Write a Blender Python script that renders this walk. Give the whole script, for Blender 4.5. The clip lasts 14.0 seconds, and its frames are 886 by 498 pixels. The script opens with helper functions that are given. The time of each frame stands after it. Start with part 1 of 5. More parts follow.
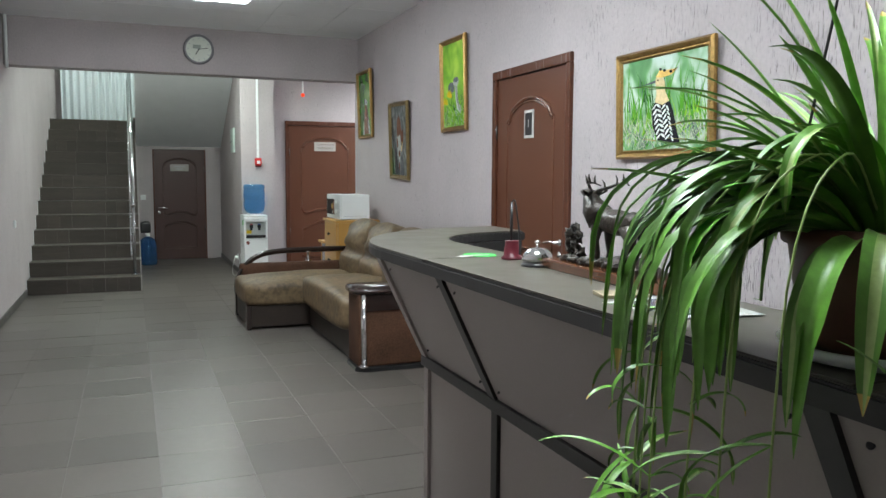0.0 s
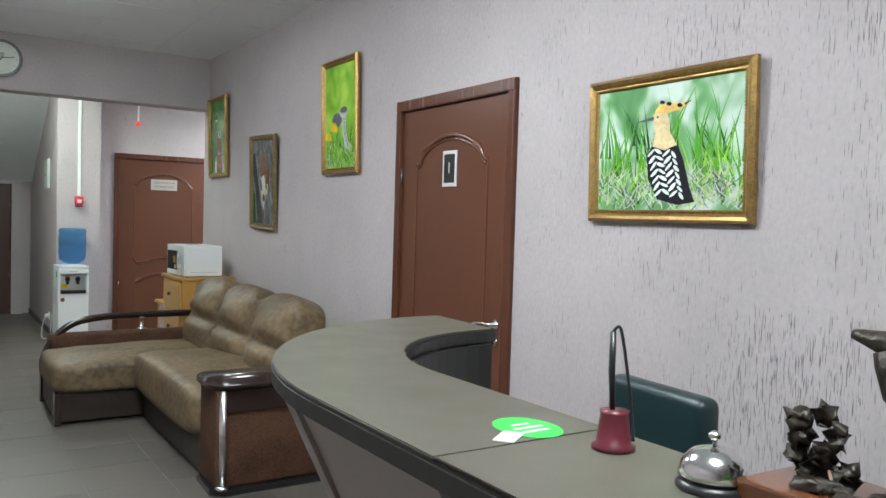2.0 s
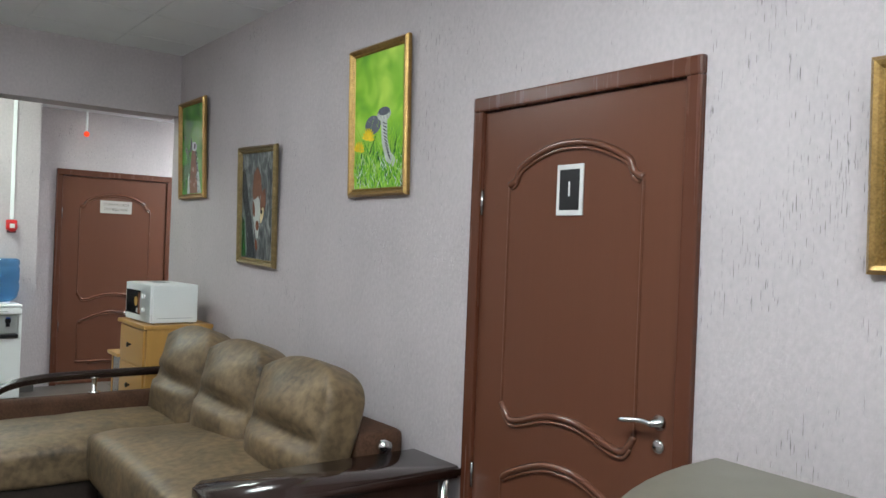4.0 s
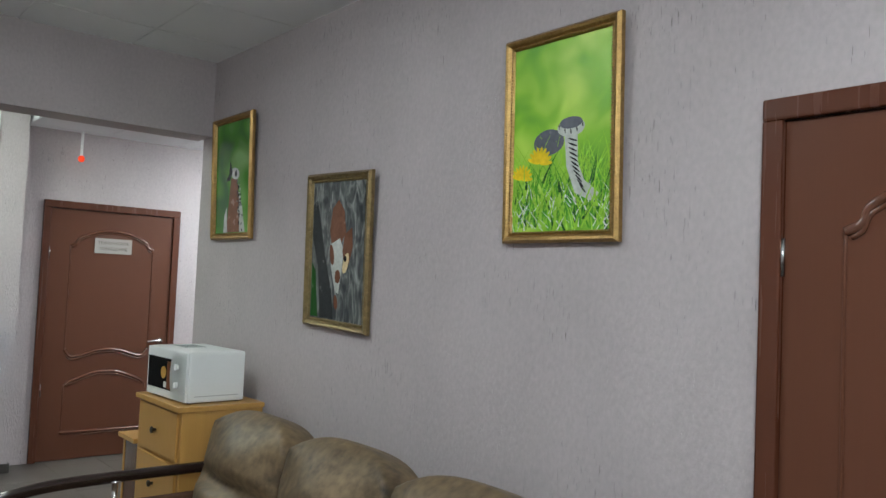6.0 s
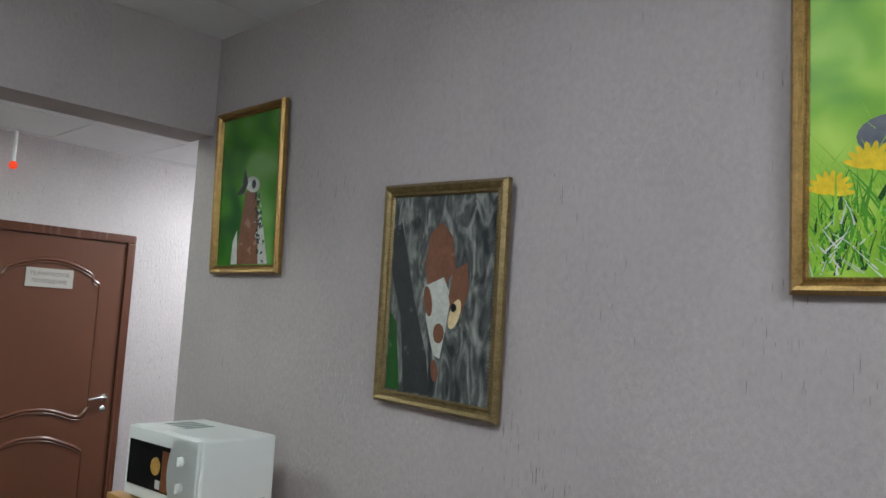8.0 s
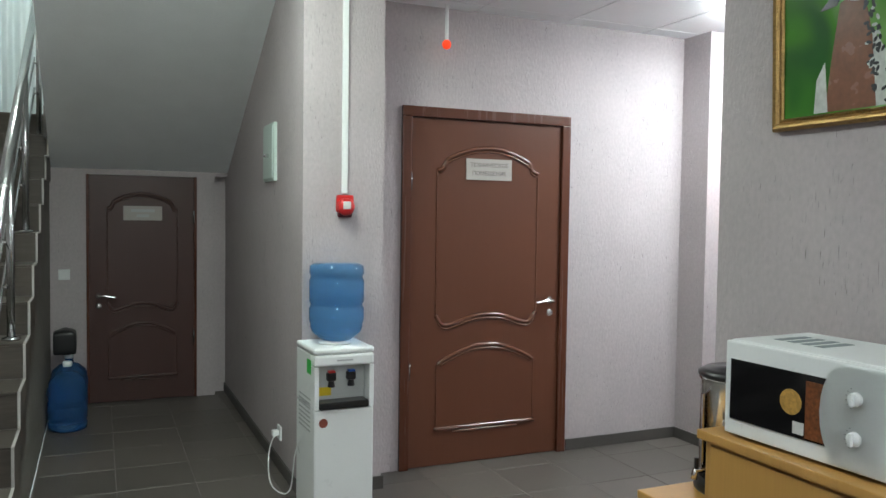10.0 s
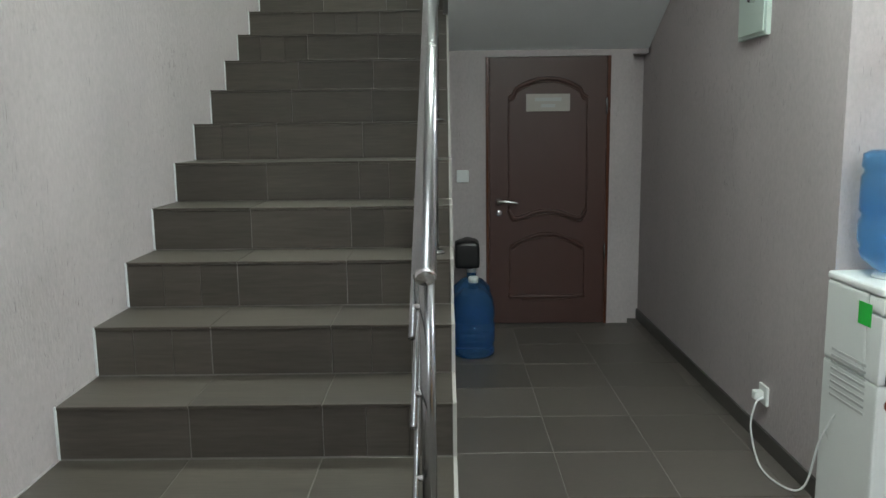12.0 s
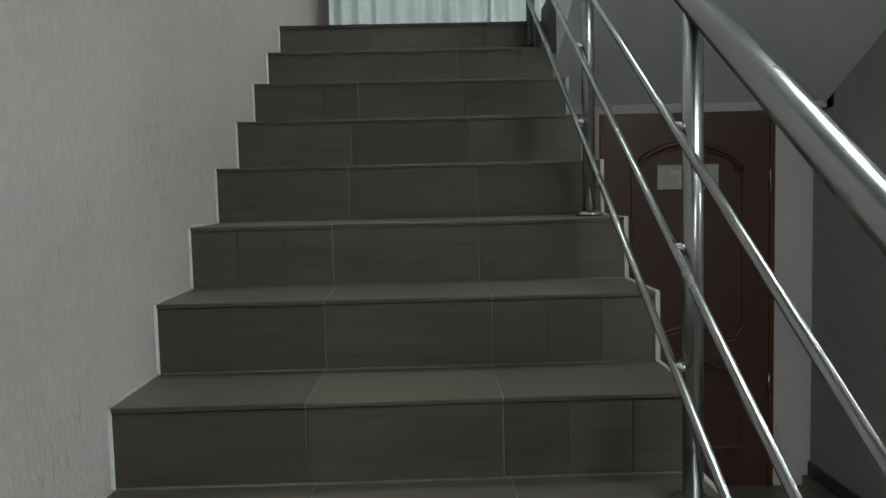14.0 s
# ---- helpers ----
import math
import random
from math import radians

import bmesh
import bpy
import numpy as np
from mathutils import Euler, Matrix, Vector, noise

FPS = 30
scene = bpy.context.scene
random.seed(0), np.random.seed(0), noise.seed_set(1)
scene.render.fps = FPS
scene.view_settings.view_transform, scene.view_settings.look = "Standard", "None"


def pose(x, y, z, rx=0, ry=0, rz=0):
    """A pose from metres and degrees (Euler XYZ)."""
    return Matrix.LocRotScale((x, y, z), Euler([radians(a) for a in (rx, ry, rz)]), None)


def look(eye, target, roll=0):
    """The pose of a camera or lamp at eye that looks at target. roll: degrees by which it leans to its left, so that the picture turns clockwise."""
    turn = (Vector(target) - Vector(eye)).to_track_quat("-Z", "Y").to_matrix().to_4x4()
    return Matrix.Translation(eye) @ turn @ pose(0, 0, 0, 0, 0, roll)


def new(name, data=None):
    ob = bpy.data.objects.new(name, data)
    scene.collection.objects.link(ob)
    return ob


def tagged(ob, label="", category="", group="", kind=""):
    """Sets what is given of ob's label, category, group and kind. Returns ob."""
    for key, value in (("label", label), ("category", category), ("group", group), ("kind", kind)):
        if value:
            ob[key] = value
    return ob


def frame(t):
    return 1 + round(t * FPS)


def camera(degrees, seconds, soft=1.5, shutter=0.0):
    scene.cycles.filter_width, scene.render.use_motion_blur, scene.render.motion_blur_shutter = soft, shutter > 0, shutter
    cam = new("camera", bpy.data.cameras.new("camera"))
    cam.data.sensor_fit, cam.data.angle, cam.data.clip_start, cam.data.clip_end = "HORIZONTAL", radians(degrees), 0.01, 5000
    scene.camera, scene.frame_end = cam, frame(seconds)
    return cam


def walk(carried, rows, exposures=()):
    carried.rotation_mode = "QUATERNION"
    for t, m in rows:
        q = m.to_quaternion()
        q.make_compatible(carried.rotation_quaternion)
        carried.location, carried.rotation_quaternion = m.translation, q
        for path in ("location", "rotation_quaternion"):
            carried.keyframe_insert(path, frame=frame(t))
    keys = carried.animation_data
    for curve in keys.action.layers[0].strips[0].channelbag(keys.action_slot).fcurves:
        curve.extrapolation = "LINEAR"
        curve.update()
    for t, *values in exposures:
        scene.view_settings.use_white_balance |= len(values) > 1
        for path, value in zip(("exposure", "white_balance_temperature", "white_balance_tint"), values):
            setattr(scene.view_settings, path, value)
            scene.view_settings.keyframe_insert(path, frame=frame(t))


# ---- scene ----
cam = camera(58.7, 14.0)
PATH = [
    (0, (0.003, 0.457, 1.35), (0.735, 2.309, 1.165), 0.3),
    (0.5, (0.073, 0.774, 1.392), (0.902, 2.587, 1.231), 0.4),
    (1, (0.132, 1.077, 1.41), (1.054, 2.847, 1.285), 0.9),
    (1.5, (0.162, 1.411, 1.43), (1.18, 3.13, 1.334), 1.1),
    (2, (0.22, 1.724, 1.424), (1.311, 3.399, 1.352), 1.7),
    (2.5, (0.298, 2.052, 1.45), (1.454, 3.683, 1.398), 2.1),
    (3, (0.326, 2.399, 1.466), (1.537, 3.99, 1.43), 2.1),
    (3.5, (0.342, 2.725, 1.466), (1.562, 4.309, 1.446), 2.2),
    (3.7, (0.363, 2.876, 1.464), (1.574, 4.467, 1.453), 2.3),
    (5.8, (0.415, 4.381, 1.524), (1.67, 5.937, 1.598), 2.7),
    (6, (0.409, 4.519, 1.541), (1.692, 6.051, 1.633), 2.5),
    (6.5, (0.431, 4.875, 1.575), (1.779, 6.344, 1.732), 2.7),
    (7, (0.536, 5.219, 1.587), (1.958, 6.61, 1.8), 3.0),
    (7.2, (0.574, 5.352, 1.587), (2.023, 6.713, 1.804), 3.2),
    (9.3, (0.55, 6.749, 1.555), (1.721, 8.369, 1.595), 3.1),
    (9.5, (0.502, 6.87, 1.539), (1.569, 8.562, 1.548), 2.7),
    (10, (0.409, 7.177, 1.473), (1.211, 9.008, 1.387), 0.8),
    (10.5, (0.338, 7.473, 1.386), (0.918, 9.376, 1.183), -0.3),
    (11, (0.262, 7.82, 1.326), (0.625, 9.761, 1.012), -1.0),
    (11.5, (0.198, 8.179, 1.317), (0.335, 10.146, 0.984), -1.1),
    (12, (0.067, 8.544, 1.316), (0.057, 10.52, 1.007), -0.7),
    (12.5, (-0.095, 8.962, 1.365), (-0.161, 10.945, 1.11), -0.7),
    (13, (-0.264, 9.411, 1.385), (-0.323, 11.403, 1.211), -0.5),
    (13.5, (-0.385, 9.77, 1.407), (-0.4, 11.764, 1.251), -0.6),
    (14, (-0.457, 10.103, 1.427), (-0.422, 12.097, 1.275), -1.4),
]
EXPOSURES = [(0.0, 0.2), (3.0, 0.25), (6.0, -0.05), (7.0, -0.16), (9.5, -0.06), (10.5, 0.12), (12.0, 0.3), (13.0, 0.2), (14.0, -0.25)]
walk(cam, [(t, look(eye, target, roll)) for t, eye, target, roll in PATH], EXPOSURES)

# ---- world and light ----
world = bpy.data.worlds.new("world")
scene.world = world
world.use_nodes = True
world.node_tree.nodes["Background"].inputs[0].default_value = (0.5, 0.6, 0.7, 1)
world.node_tree.nodes["Background"].inputs[1].default_value = 0.05
PANEL_POWER, CORRIDOR_POWER, WELL_POWER = 36.0, 54.0, 85.0
COOL, NEUTRAL = (0.91, 1.0, 1.03), (0.88, 1.0, 0.92)


# ---- materials ----
def mat(name, color, rough=0.6, metal=0.0, var=0.12, scale=6.0, bump=0.0, bump_scale=120.0, stretch=(1, 1, 1), coat=0.0, spec=0.5, rand=0.0, swing=0.08):
    m = bpy.data.materials.new(name)
    m.use_nodes = True
    n, l = m.node_tree.nodes, m.node_tree.links
    b = n["Principled BSDF"]
    b.inputs["Roughness"].default_value, b.inputs["Metallic"].default_value = rough, metal
    b.inputs["Coat Weight"].default_value = coat
    b.inputs["Coat Roughness"].default_value = 0.15
    b.inputs["Specular IOR Level"].default_value = spec
    geo = n.new("ShaderNodeNewGeometry")
    mp = n.new("ShaderNodeMapping")
    mp.inputs["Scale"].default_value = stretch
    l.new(geo.outputs["Position"], mp.inputs["Vector"])
    big = n.new("ShaderNodeTexNoise")
    big.inputs["Scale"].default_value, big.inputs["Detail"].default_value = scale, 6
    fine = n.new("ShaderNodeTexNoise")
    fine.inputs["Scale"].default_value, fine.inputs["Detail"].default_value = bump_scale, 4
    l.new(mp.outputs[0], big.inputs["Vector"])
    l.new(mp.outputs[0], fine.inputs["Vector"])
    add = n.new("ShaderNodeMath")
    add.operation = "ADD"
    l.new(big.outputs[0], add.inputs[0])
    l.new(fine.outputs[0], add.inputs[1])
    mr = n.new("ShaderNodeMapRange")
    mr.inputs[1].default_value, mr.inputs[2].default_value = 0.6, 1.4
    mr.inputs[3].default_value, mr.inputs[4].default_value = 1 - var, 1 + var
    l.new(add.outputs[0], mr.inputs[0])
    fac = mr.outputs[0]
    if rand:
        oi = n.new("ShaderNodeObjectInfo")
        r = n.new("ShaderNodeMapRange")
        r.inputs[3].default_value, r.inputs[4].default_value = 1 - rand, 1 + rand
        l.new(oi.outputs["Random"], r.inputs[0])
        mu = n.new("ShaderNodeMath")
        mu.operation = "MULTIPLY"
        l.new(fac, mu.inputs[0])
        l.new(r.outputs[0], mu.inputs[1])
        fac = mu.outputs[0]
    vm = n.new("ShaderNodeVectorMath")
    vm.operation = "SCALE"
    vm.inputs[0].default_value = color
    l.new(fac, vm.inputs["Scale"])
    l.new(vm.outputs[0], b.inputs["Base Color"])
    rr = n.new("ShaderNodeMapRange")
    rr.inputs[3].default_value, rr.inputs[4].default_value = max(0.02, rough - swing), min(1, rough + swing)
    l.new(big.outputs[0], rr.inputs[0])
    l.new(rr.outputs[0], b.inputs["Roughness"])
    if bump:
        bp = n.new("ShaderNodeBump")
        bp.inputs["Strength"].default_value, bp.inputs["Distance"].default_value = bump, 0.004
        l.new(fine.outputs[0], bp.inputs["Height"])
        l.new(bp.outputs[0], b.inputs["Normal"])
    return m


def plaster_mat(name, color, grooves=1.0):
    """Trowelled plaster with short upright scratches of uneven density."""
    m = mat(name, color, 0.75, var=0.11, scale=2.5, bump_scale=60, stretch=(1, 1, 0.75))
    n, l = m.node_tree.nodes, m.node_tree.links
    b = n["Principled BSDF"]
    geo = n.new("ShaderNodeNewGeometry")
    mp = n.new("ShaderNodeMapping")
    mp.inputs["Scale"].default_value = (310, 310, 16)
    l.new(geo.outputs["Position"], mp.inputs["Vector"])
    g = n.new("ShaderNodeTexNoise")
    g.inputs["Scale"].default_value, g.inputs["Detail"].default_value = 1.0, 2.5
    g.inputs["Distortion"].default_value = 0.4
    l.new(mp.outputs[0], g.inputs["Vector"])
    patch = n.new("ShaderNodeTexNoise")
    patch.inputs["Scale"].default_value, patch.inputs["Detail"].default_value = 3.0, 3
    l.new(geo.outputs["Position"], patch.inputs["Vector"])
    lo = n.new("ShaderNodeMapRange")
    lo.inputs[1].default_value, lo.inputs[2].default_value = 0.25, 0.75
    lo.inputs[3].default_value, lo.inputs[4].default_value = 0.75, 0.585
    l.new(patch.outputs[0], lo.inputs[0])
    sub = n.new("ShaderNodeMath")
    sub.operation = "SUBTRACT"
    l.new(g.outputs[0], sub.inputs[0])
    sep = n.new("ShaderNodeSeparateXYZ")
    l.new(geo.outputs["Position"], sep.inputs[0])
    near = n.new("ShaderNodeMapRange")
    near.inputs[1].default_value, near.inputs[2].default_value = 2.0, 5.2
    near.inputs[3].default_value, near.inputs[4].default_value = -0.062, 0.045
    l.new(sep.outputs["Y"], near.inputs[0])
    thr = n.new("ShaderNodeMath")
    l.new(lo.outputs[0], thr.inputs[0])
    l.new(near.outputs[0], thr.inputs[1])
    l.new(thr.outputs[0], sub.inputs[1])
    mask = n.new("ShaderNodeMapRange")
    mask.inputs[1].default_value, mask.inputs[2].default_value = 0.0, 0.035
    l.new(sub.outputs[0], mask.inputs[0])
    fine = n.new("ShaderNodeTexNoise")
    fine.inputs["Scale"].default_value, fine.inputs["Detail"].default_value = 2.0, 6
    mp2 = n.new("ShaderNodeMapping")
    mp2.inputs["Scale"].default_value = (48, 48, 22)
    l.new(geo.outputs["Position"], mp2.inputs["Vector"])
    l.new(mp2.outputs[0], fine.inputs["Vector"])
    h = n.new("ShaderNodeMath")
    h.operation = "MULTIPLY_ADD"
    h.inputs[1].default_value = -1.0
    l.new(mask.outputs[0], h.inputs[0])
    f2 = n.new("ShaderNodeMath")
    f2.operation = "MULTIPLY"
    f2.inputs[1].default_value = 0.6
    l.new(fine.outputs[0], f2.inputs[0])
    l.new(f2.outputs[0], h.inputs[2])
    bp = n.new("ShaderNodeBump")
    bp.inputs["Strength"].default_value, bp.inputs["Distance"].default_value = 0.9 * grooves, 0.006
    l.new(h.outputs[0], bp.inputs["Height"])
    l.new(bp.outputs[0], b.inputs["Normal"])
    old = b.inputs["Base Color"].links[0].from_socket
    mix = n.new("ShaderNodeMix")
    mix.data_type = "RGBA"
    mix.inputs["B"].default_value = (color[0] * 0.2, color[1] * 0.19, color[2] * 0.19, 1)
    mm = n.new("ShaderNodeMath")
    mm.operation = "MULTIPLY"
    mm.inputs[1].default_value = 0.8 * grooves
    l.new(mask.outputs[0], mm.inputs[0])
    l.new(mm.outputs[0], mix.inputs[0])
    l.new(old, mix.inputs["A"])
    l.new(mix.outputs["Result"], b.inputs["Base Color"])
    return m


def wood_mat(name, color, rough=0.4, axis=2, coat=0.0, var=0.06, spec=0.5):
    st = [48, 48, 48]
    st[axis] = 1.2
    return mat(name, color, rough, var=var, scale=1.0, bump_scale=3.5, stretch=st, bump=0.0, coat=coat, swing=0.02, spec=spec)


def glow_mat(name, color, power):
    m = bpy.data.materials.new(name)
    m.use_nodes = True
    b = m.node_tree.nodes["Principled BSDF"]
    b.inputs["Base Color"].default_value = (*[0.85 * min(c, 1) for c in color], 1)
    b.inputs["Emission Color"].default_value = (*color, 1)
    b.inputs["Emission Strength"].default_value = power
    return m


def print_mat(name, stops, scale, detail=3.0, stretch=(1, 1, 1), distort=0.5):
    """A printed photograph: blurred colours out of noise, under clear film."""
    m = bpy.data.materials.new(name)
    m.use_nodes = True
    n, l = m.node_tree.nodes, m.node_tree.links
    b = n["Principled BSDF"]
    b.inputs["Roughness"].default_value = 0.38
    b.inputs["Specular IOR Level"].default_value = 0.35
    geo = n.new("ShaderNodeNewGeometry")
    mp = n.new("ShaderNodeMapping")
    mp.inputs["Scale"].default_value = stretch
    l.new(geo.outputs["Position"], mp.inputs["Vector"])
    t = n.new("ShaderNodeTexNoise")
    t.inputs["Scale"].default_value, t.inputs["Detail"].default_value = scale, detail
    t.inputs["Distortion"].default_value = distort
    l.new(mp.outputs[0], t.inputs["Vector"])
    r = n.new("ShaderNodeValToRGB")
    for i, (p, c) in enumerate(stops):
        e = r.color_ramp.elements[i] if i < 2 else r.color_ramp.elements.new(p)
        e.position, e.color = p, (*c, 1)
    l.new(t.outputs[0], r.inputs[0])
    l.new(r.outputs[0], b.inputs["Base Color"])
    return m


def glass_mat(name, color, rough=0.05):
    m = bpy.data.materials.new(name)
    m.use_nodes = True
    b = m.node_tree.nodes["Principled BSDF"]
    b.inputs["Base Color"].default_value = (*color, 1)
    b.inputs["Roughness"].default_value = rough
    b.inputs["Transmission Weight"].default_value = 0.8
    b.inputs["IOR"].default_value = 1.33
    return m


PLASTER = plaster_mat("plaster", (0.443, 0.400, 0.405))
PLASTER_SOFT = plaster_mat("plaster_soft", (0.443, 0.400, 0.405), 0.5)
WHITE = mat("white_paint", (0.78, 0.81, 0.82), 0.7, var=0.04, bump=0.1)
CEILING = mat("ceiling_tile", (0.82, 0.84, 0.86), 0.85, var=0.05, scale=1.5, bump=0.25, bump_scale=160)
TILE = mat("floor_tile", (0.102, 0.089, 0.079), 0.38, var=0.10, scale=2.5, bump_scale=22, stretch=(1.2, 4, 4), bump=0.02, rand=0.16, swing=0.03)
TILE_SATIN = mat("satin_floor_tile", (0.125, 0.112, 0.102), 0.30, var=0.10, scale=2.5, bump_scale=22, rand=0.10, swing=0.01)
STEP_TILE = mat("step_tile", (0.070, 0.060, 0.050), 0.45, spec=0.35, var=0.25, scale=1.6, bump_scale=14, stretch=(0.7, 9, 9), bump=0.04, rand=0.14, swing=0.03)
GROUT = mat("grout", (0.19, 0.18, 0.165), 0.9, var=0.2, scale=20)
FLOOR_GROUT = mat("floor_grout", (0.21, 0.20, 0.19), 0.9, var=0.2, scale=20)
SKIRT = mat("skirting_tile", (0.07, 0.065, 0.06), 0.4, var=0.2)
DOOR = wood_mat("door_veneer", (0.108, 0.040, 0.022), 0.30, var=0.035, spec=0.35)
DOOR_DARK = wood_mat("door_casing", (0.092, 0.031, 0.017), 0.27, var=0.035, spec=0.4)
MOULD = wood_mat("moulding_lacquer", (0.115, 0.044, 0.025), 0.16, 0, 0.6, var=0.03)
PINE = wood_mat("pine", (0.50, 0.275, 0.075), 0.35, 2, 0.2)
BOARD = wood_mat("stand_wood", (0.105, 0.036, 0.014), 0.2, 1, 0.5)
DARKWOOD = wood_mat("dark_lacquer", (0.022, 0.012, 0.010), 0.14, 1, 0.5)
SOFA_BASE = mat("sofa_base", (0.030, 0.020, 0.015), 0.45, var=0.4, scale=8)
SUEDE = mat("suede", (0.132, 0.090, 0.048), 0.50, var=0.7, scale=5, bump=0.3, bump_scale=28, spec=0.45)
SUEDE_DARK = mat("suede_dark", (0.075, 0.036, 0.021), 0.75, spec=0.2, var=0.5, scale=6, bump=0.2, bump_scale=80)
CHROME = mat("chrome", (0.75, 0.75, 0.75), 0.14, 1.0, var=0.03)
STEEL = mat("steel", (0.38, 0.39, 0.39), 0.24, 1.0, var=0.05)
LAMINATE = mat("counter_laminate", (0.084, 0.077, 0.060), 0.38, var=0.10, scale=9, bump_scale=250)
EDGE = mat("counter_edge", (0.022, 0.021, 0.020), 0.4, var=0.1)
PANEL = mat("counter_panel", (0.30, 0.265, 0.245), 0.5, var=0.05, scale=3)
BLACK = mat("black_plastic", (0.012, 0.012, 0.013), 0.35, var=0.1)
WHITEPL = mat("white_plastic", (0.80, 0.83, 0.82), 0.3, var=0.02)
VENT = mat("vent_shade", (0.22, 0.27, 0.27), 0.5, var=0.1)
GREYPL = mat("grey_plastic", (0.45, 0.47, 0.47), 0.4, var=0.03)
PLATE = mat("plate_plastic", (0.40, 0.37, 0.34), 0.5, var=0.04)
PAPER = mat("paper", (0.60, 0.60, 0.58), 0.8, var=0.04)
INK = mat("ink", (0.10, 0.09, 0.09), 0.8, var=0.1)
RED = mat("red_plastic", (0.55, 0.02, 0.02), 0.35, var=0.05)
YELLOW = mat("yellow_sticker", (0.75, 0.55, 0.01), 0.5, var=0.05)
GREEN = mat("green_sticker", (0.03, 0.50, 0.07), 0.4, var=0.05)
BRONZE = mat("bronze", (0.020, 0.014, 0.009), 0.40, 0.3, var=0.7, scale=30, bump=0.8, bump_scale=90)
GOLD = mat("gilt", (0.33, 0.205, 0.07), 0.32, 0.75, var=0.4, scale=40, bump=0.5, bump_scale=150)
GOLD_DARK = mat("old_gilt", (0.24, 0.175, 0.08), 0.34, 0.7, var=0.4, scale=40, bump=0.5, bump_scale=150)
LEATHER = mat("green_black_leatherette", (0.012, 0.028, 0.030), 0.36, var=0.15, bump=0.2, bump_scale=200)
POT = mat("terracotta_pot", (0.10, 0.035, 0.022), 0.5, var=0.15)
SOIL = mat("soil", (0.03, 0.02, 0.014), 0.95, var=0.4, bump=0.8, bump_scale=80)
LEAF = mat("leaf", (0.11, 0.27, 0.035), 0.42, var=0.35, scale=6, bump_scale=60, rand=0.35)
LEAF_PALE = mat("leaf_stripe", (0.30, 0.42, 0.13), 0.4, var=0.2, rand=0.2)
LEAF_TIP = mat("leaf_tip", (0.42, 0.30, 0.07), 0.6, var=0.2)
CURTAIN = mat("curtain_cloth", (0.60, 0.66, 0.68), 0.85, var=0.05, scale=3, bump=0.1)
WATERBLUE = glass_mat("blue_bottle", (0.20, 0.48, 0.80), 0.03)
DEEPBLUE = glass_mat("deep_blue_bottle", (0.09, 0.27, 0.58))
DARKGLASS = mat("oven_glass", (0.006, 0.006, 0.007), 0.08, var=0.05)
BURGUNDY = mat("burgundy_plastic", (0.10, 0.012, 0.02), 0.3, var=0.1)
CLOCKFACE = mat("clock_face", (0.62, 0.66, 0.58), 0.5, var=0.04)


# ---- mesh helpers ----
def part(name, bm, material, parent=None, label="", smooth=False):
    me = bpy.data.meshes.new(name)
    bm.normal_update()
    bm.to_mesh(me)
    bm.free()
    me.materials.append(material)
    if smooth:
        me.shade_smooth()
    ob = new(name, me)
    if parent is not None:
        ob.parent = parent
    if label:
        ob["label"] = label
    return ob


def thing(name, label, category, m=None, group=""):
    ob = new(name)
    ob.empty_display_size = 0.1
    if m is not None:
        ob.matrix_basis = m
    return tagged(ob, label, category, group)


def box(x0, x1, y0, y1, z0, z1, bevel=0.0, bm=None, seg=2):
    own = bmesh.new()
    bmesh.ops.create_cube(own, size=1)
    for v in own.verts:
        v.co = Vector((x0 + (v.co.x + 0.5) * (x1 - x0), y0 + (v.co.y + 0.5) * (y1 - y0), z0 + (v.co.z + 0.5) * (z1 - z0)))
    if bevel:
        bmesh.ops.bevel(own, geom=own.edges[:], offset=bevel, segments=seg, affect="EDGES", profile=0.6)
    return join(bm, own)


def join(bm, own):
    if bm is None:
        return own
    me = bpy.data.meshes.new("tmp")
    own.to_mesh(me)
    own.free()
    bm.from_mesh(me)
    bpy.data.meshes.remove(me)
    return bm


def tube(pts, r, seg=8, bm=None, caps=True, flat=1.0):
    """A round bar along points; r may be a number or one per point."""
    own = bmesh.new() if bm is None else bm
    pts = [Vector(p) for p in pts]
    rings, side = [], None
    for i, p in enumerate(pts):
        d = (pts[min(i + 1, len(pts) - 1)] - pts[max(i - 1, 0)]).normalized()
        if side is None:
            side = d.orthogonal().normalized()
        side = (side - d * side.dot(d)).normalized()
        up = d.cross(side)
        rad = r[i] if isinstance(r, (list, tuple)) else r
        rings.append([own.verts.new(p + (side * math.cos(a) + up * math.sin(a) * flat) * rad) for a in (2 * math.pi * k / seg for k in range(seg))])
    for a, b in zip(rings, rings[1:]):
        for k in range(seg):
            own.faces.new((a[k], a[(k + 1) % seg], b[(k + 1) % seg], b[k]))
    if caps:
        own.faces.new(rings[0][::-1])
        own.faces.new(rings[-1])
    return own


def lathe(profile, seg=24, bm=None, centre=(0, 0, 0)):
    """Turned body: (radius, height) pairs from bottom to top."""
    own = bmesh.new() if bm is None else bm
    c = Vector(centre)
    rings = [[own.verts.new(c + Vector((r * math.cos(a), r * math.sin(a), z))) for a in (2 * math.pi * k / seg for k in range(seg))] for r, z in profile]
    for a, b in zip(rings, rings[1:]):
        for k in range(seg):
            own.faces.new((a[k], a[(k + 1) % seg], b[(k + 1) % seg], b[k]))
    own.faces.new(rings[0][::-1])
    own.faces.new(rings[-1])
    return own


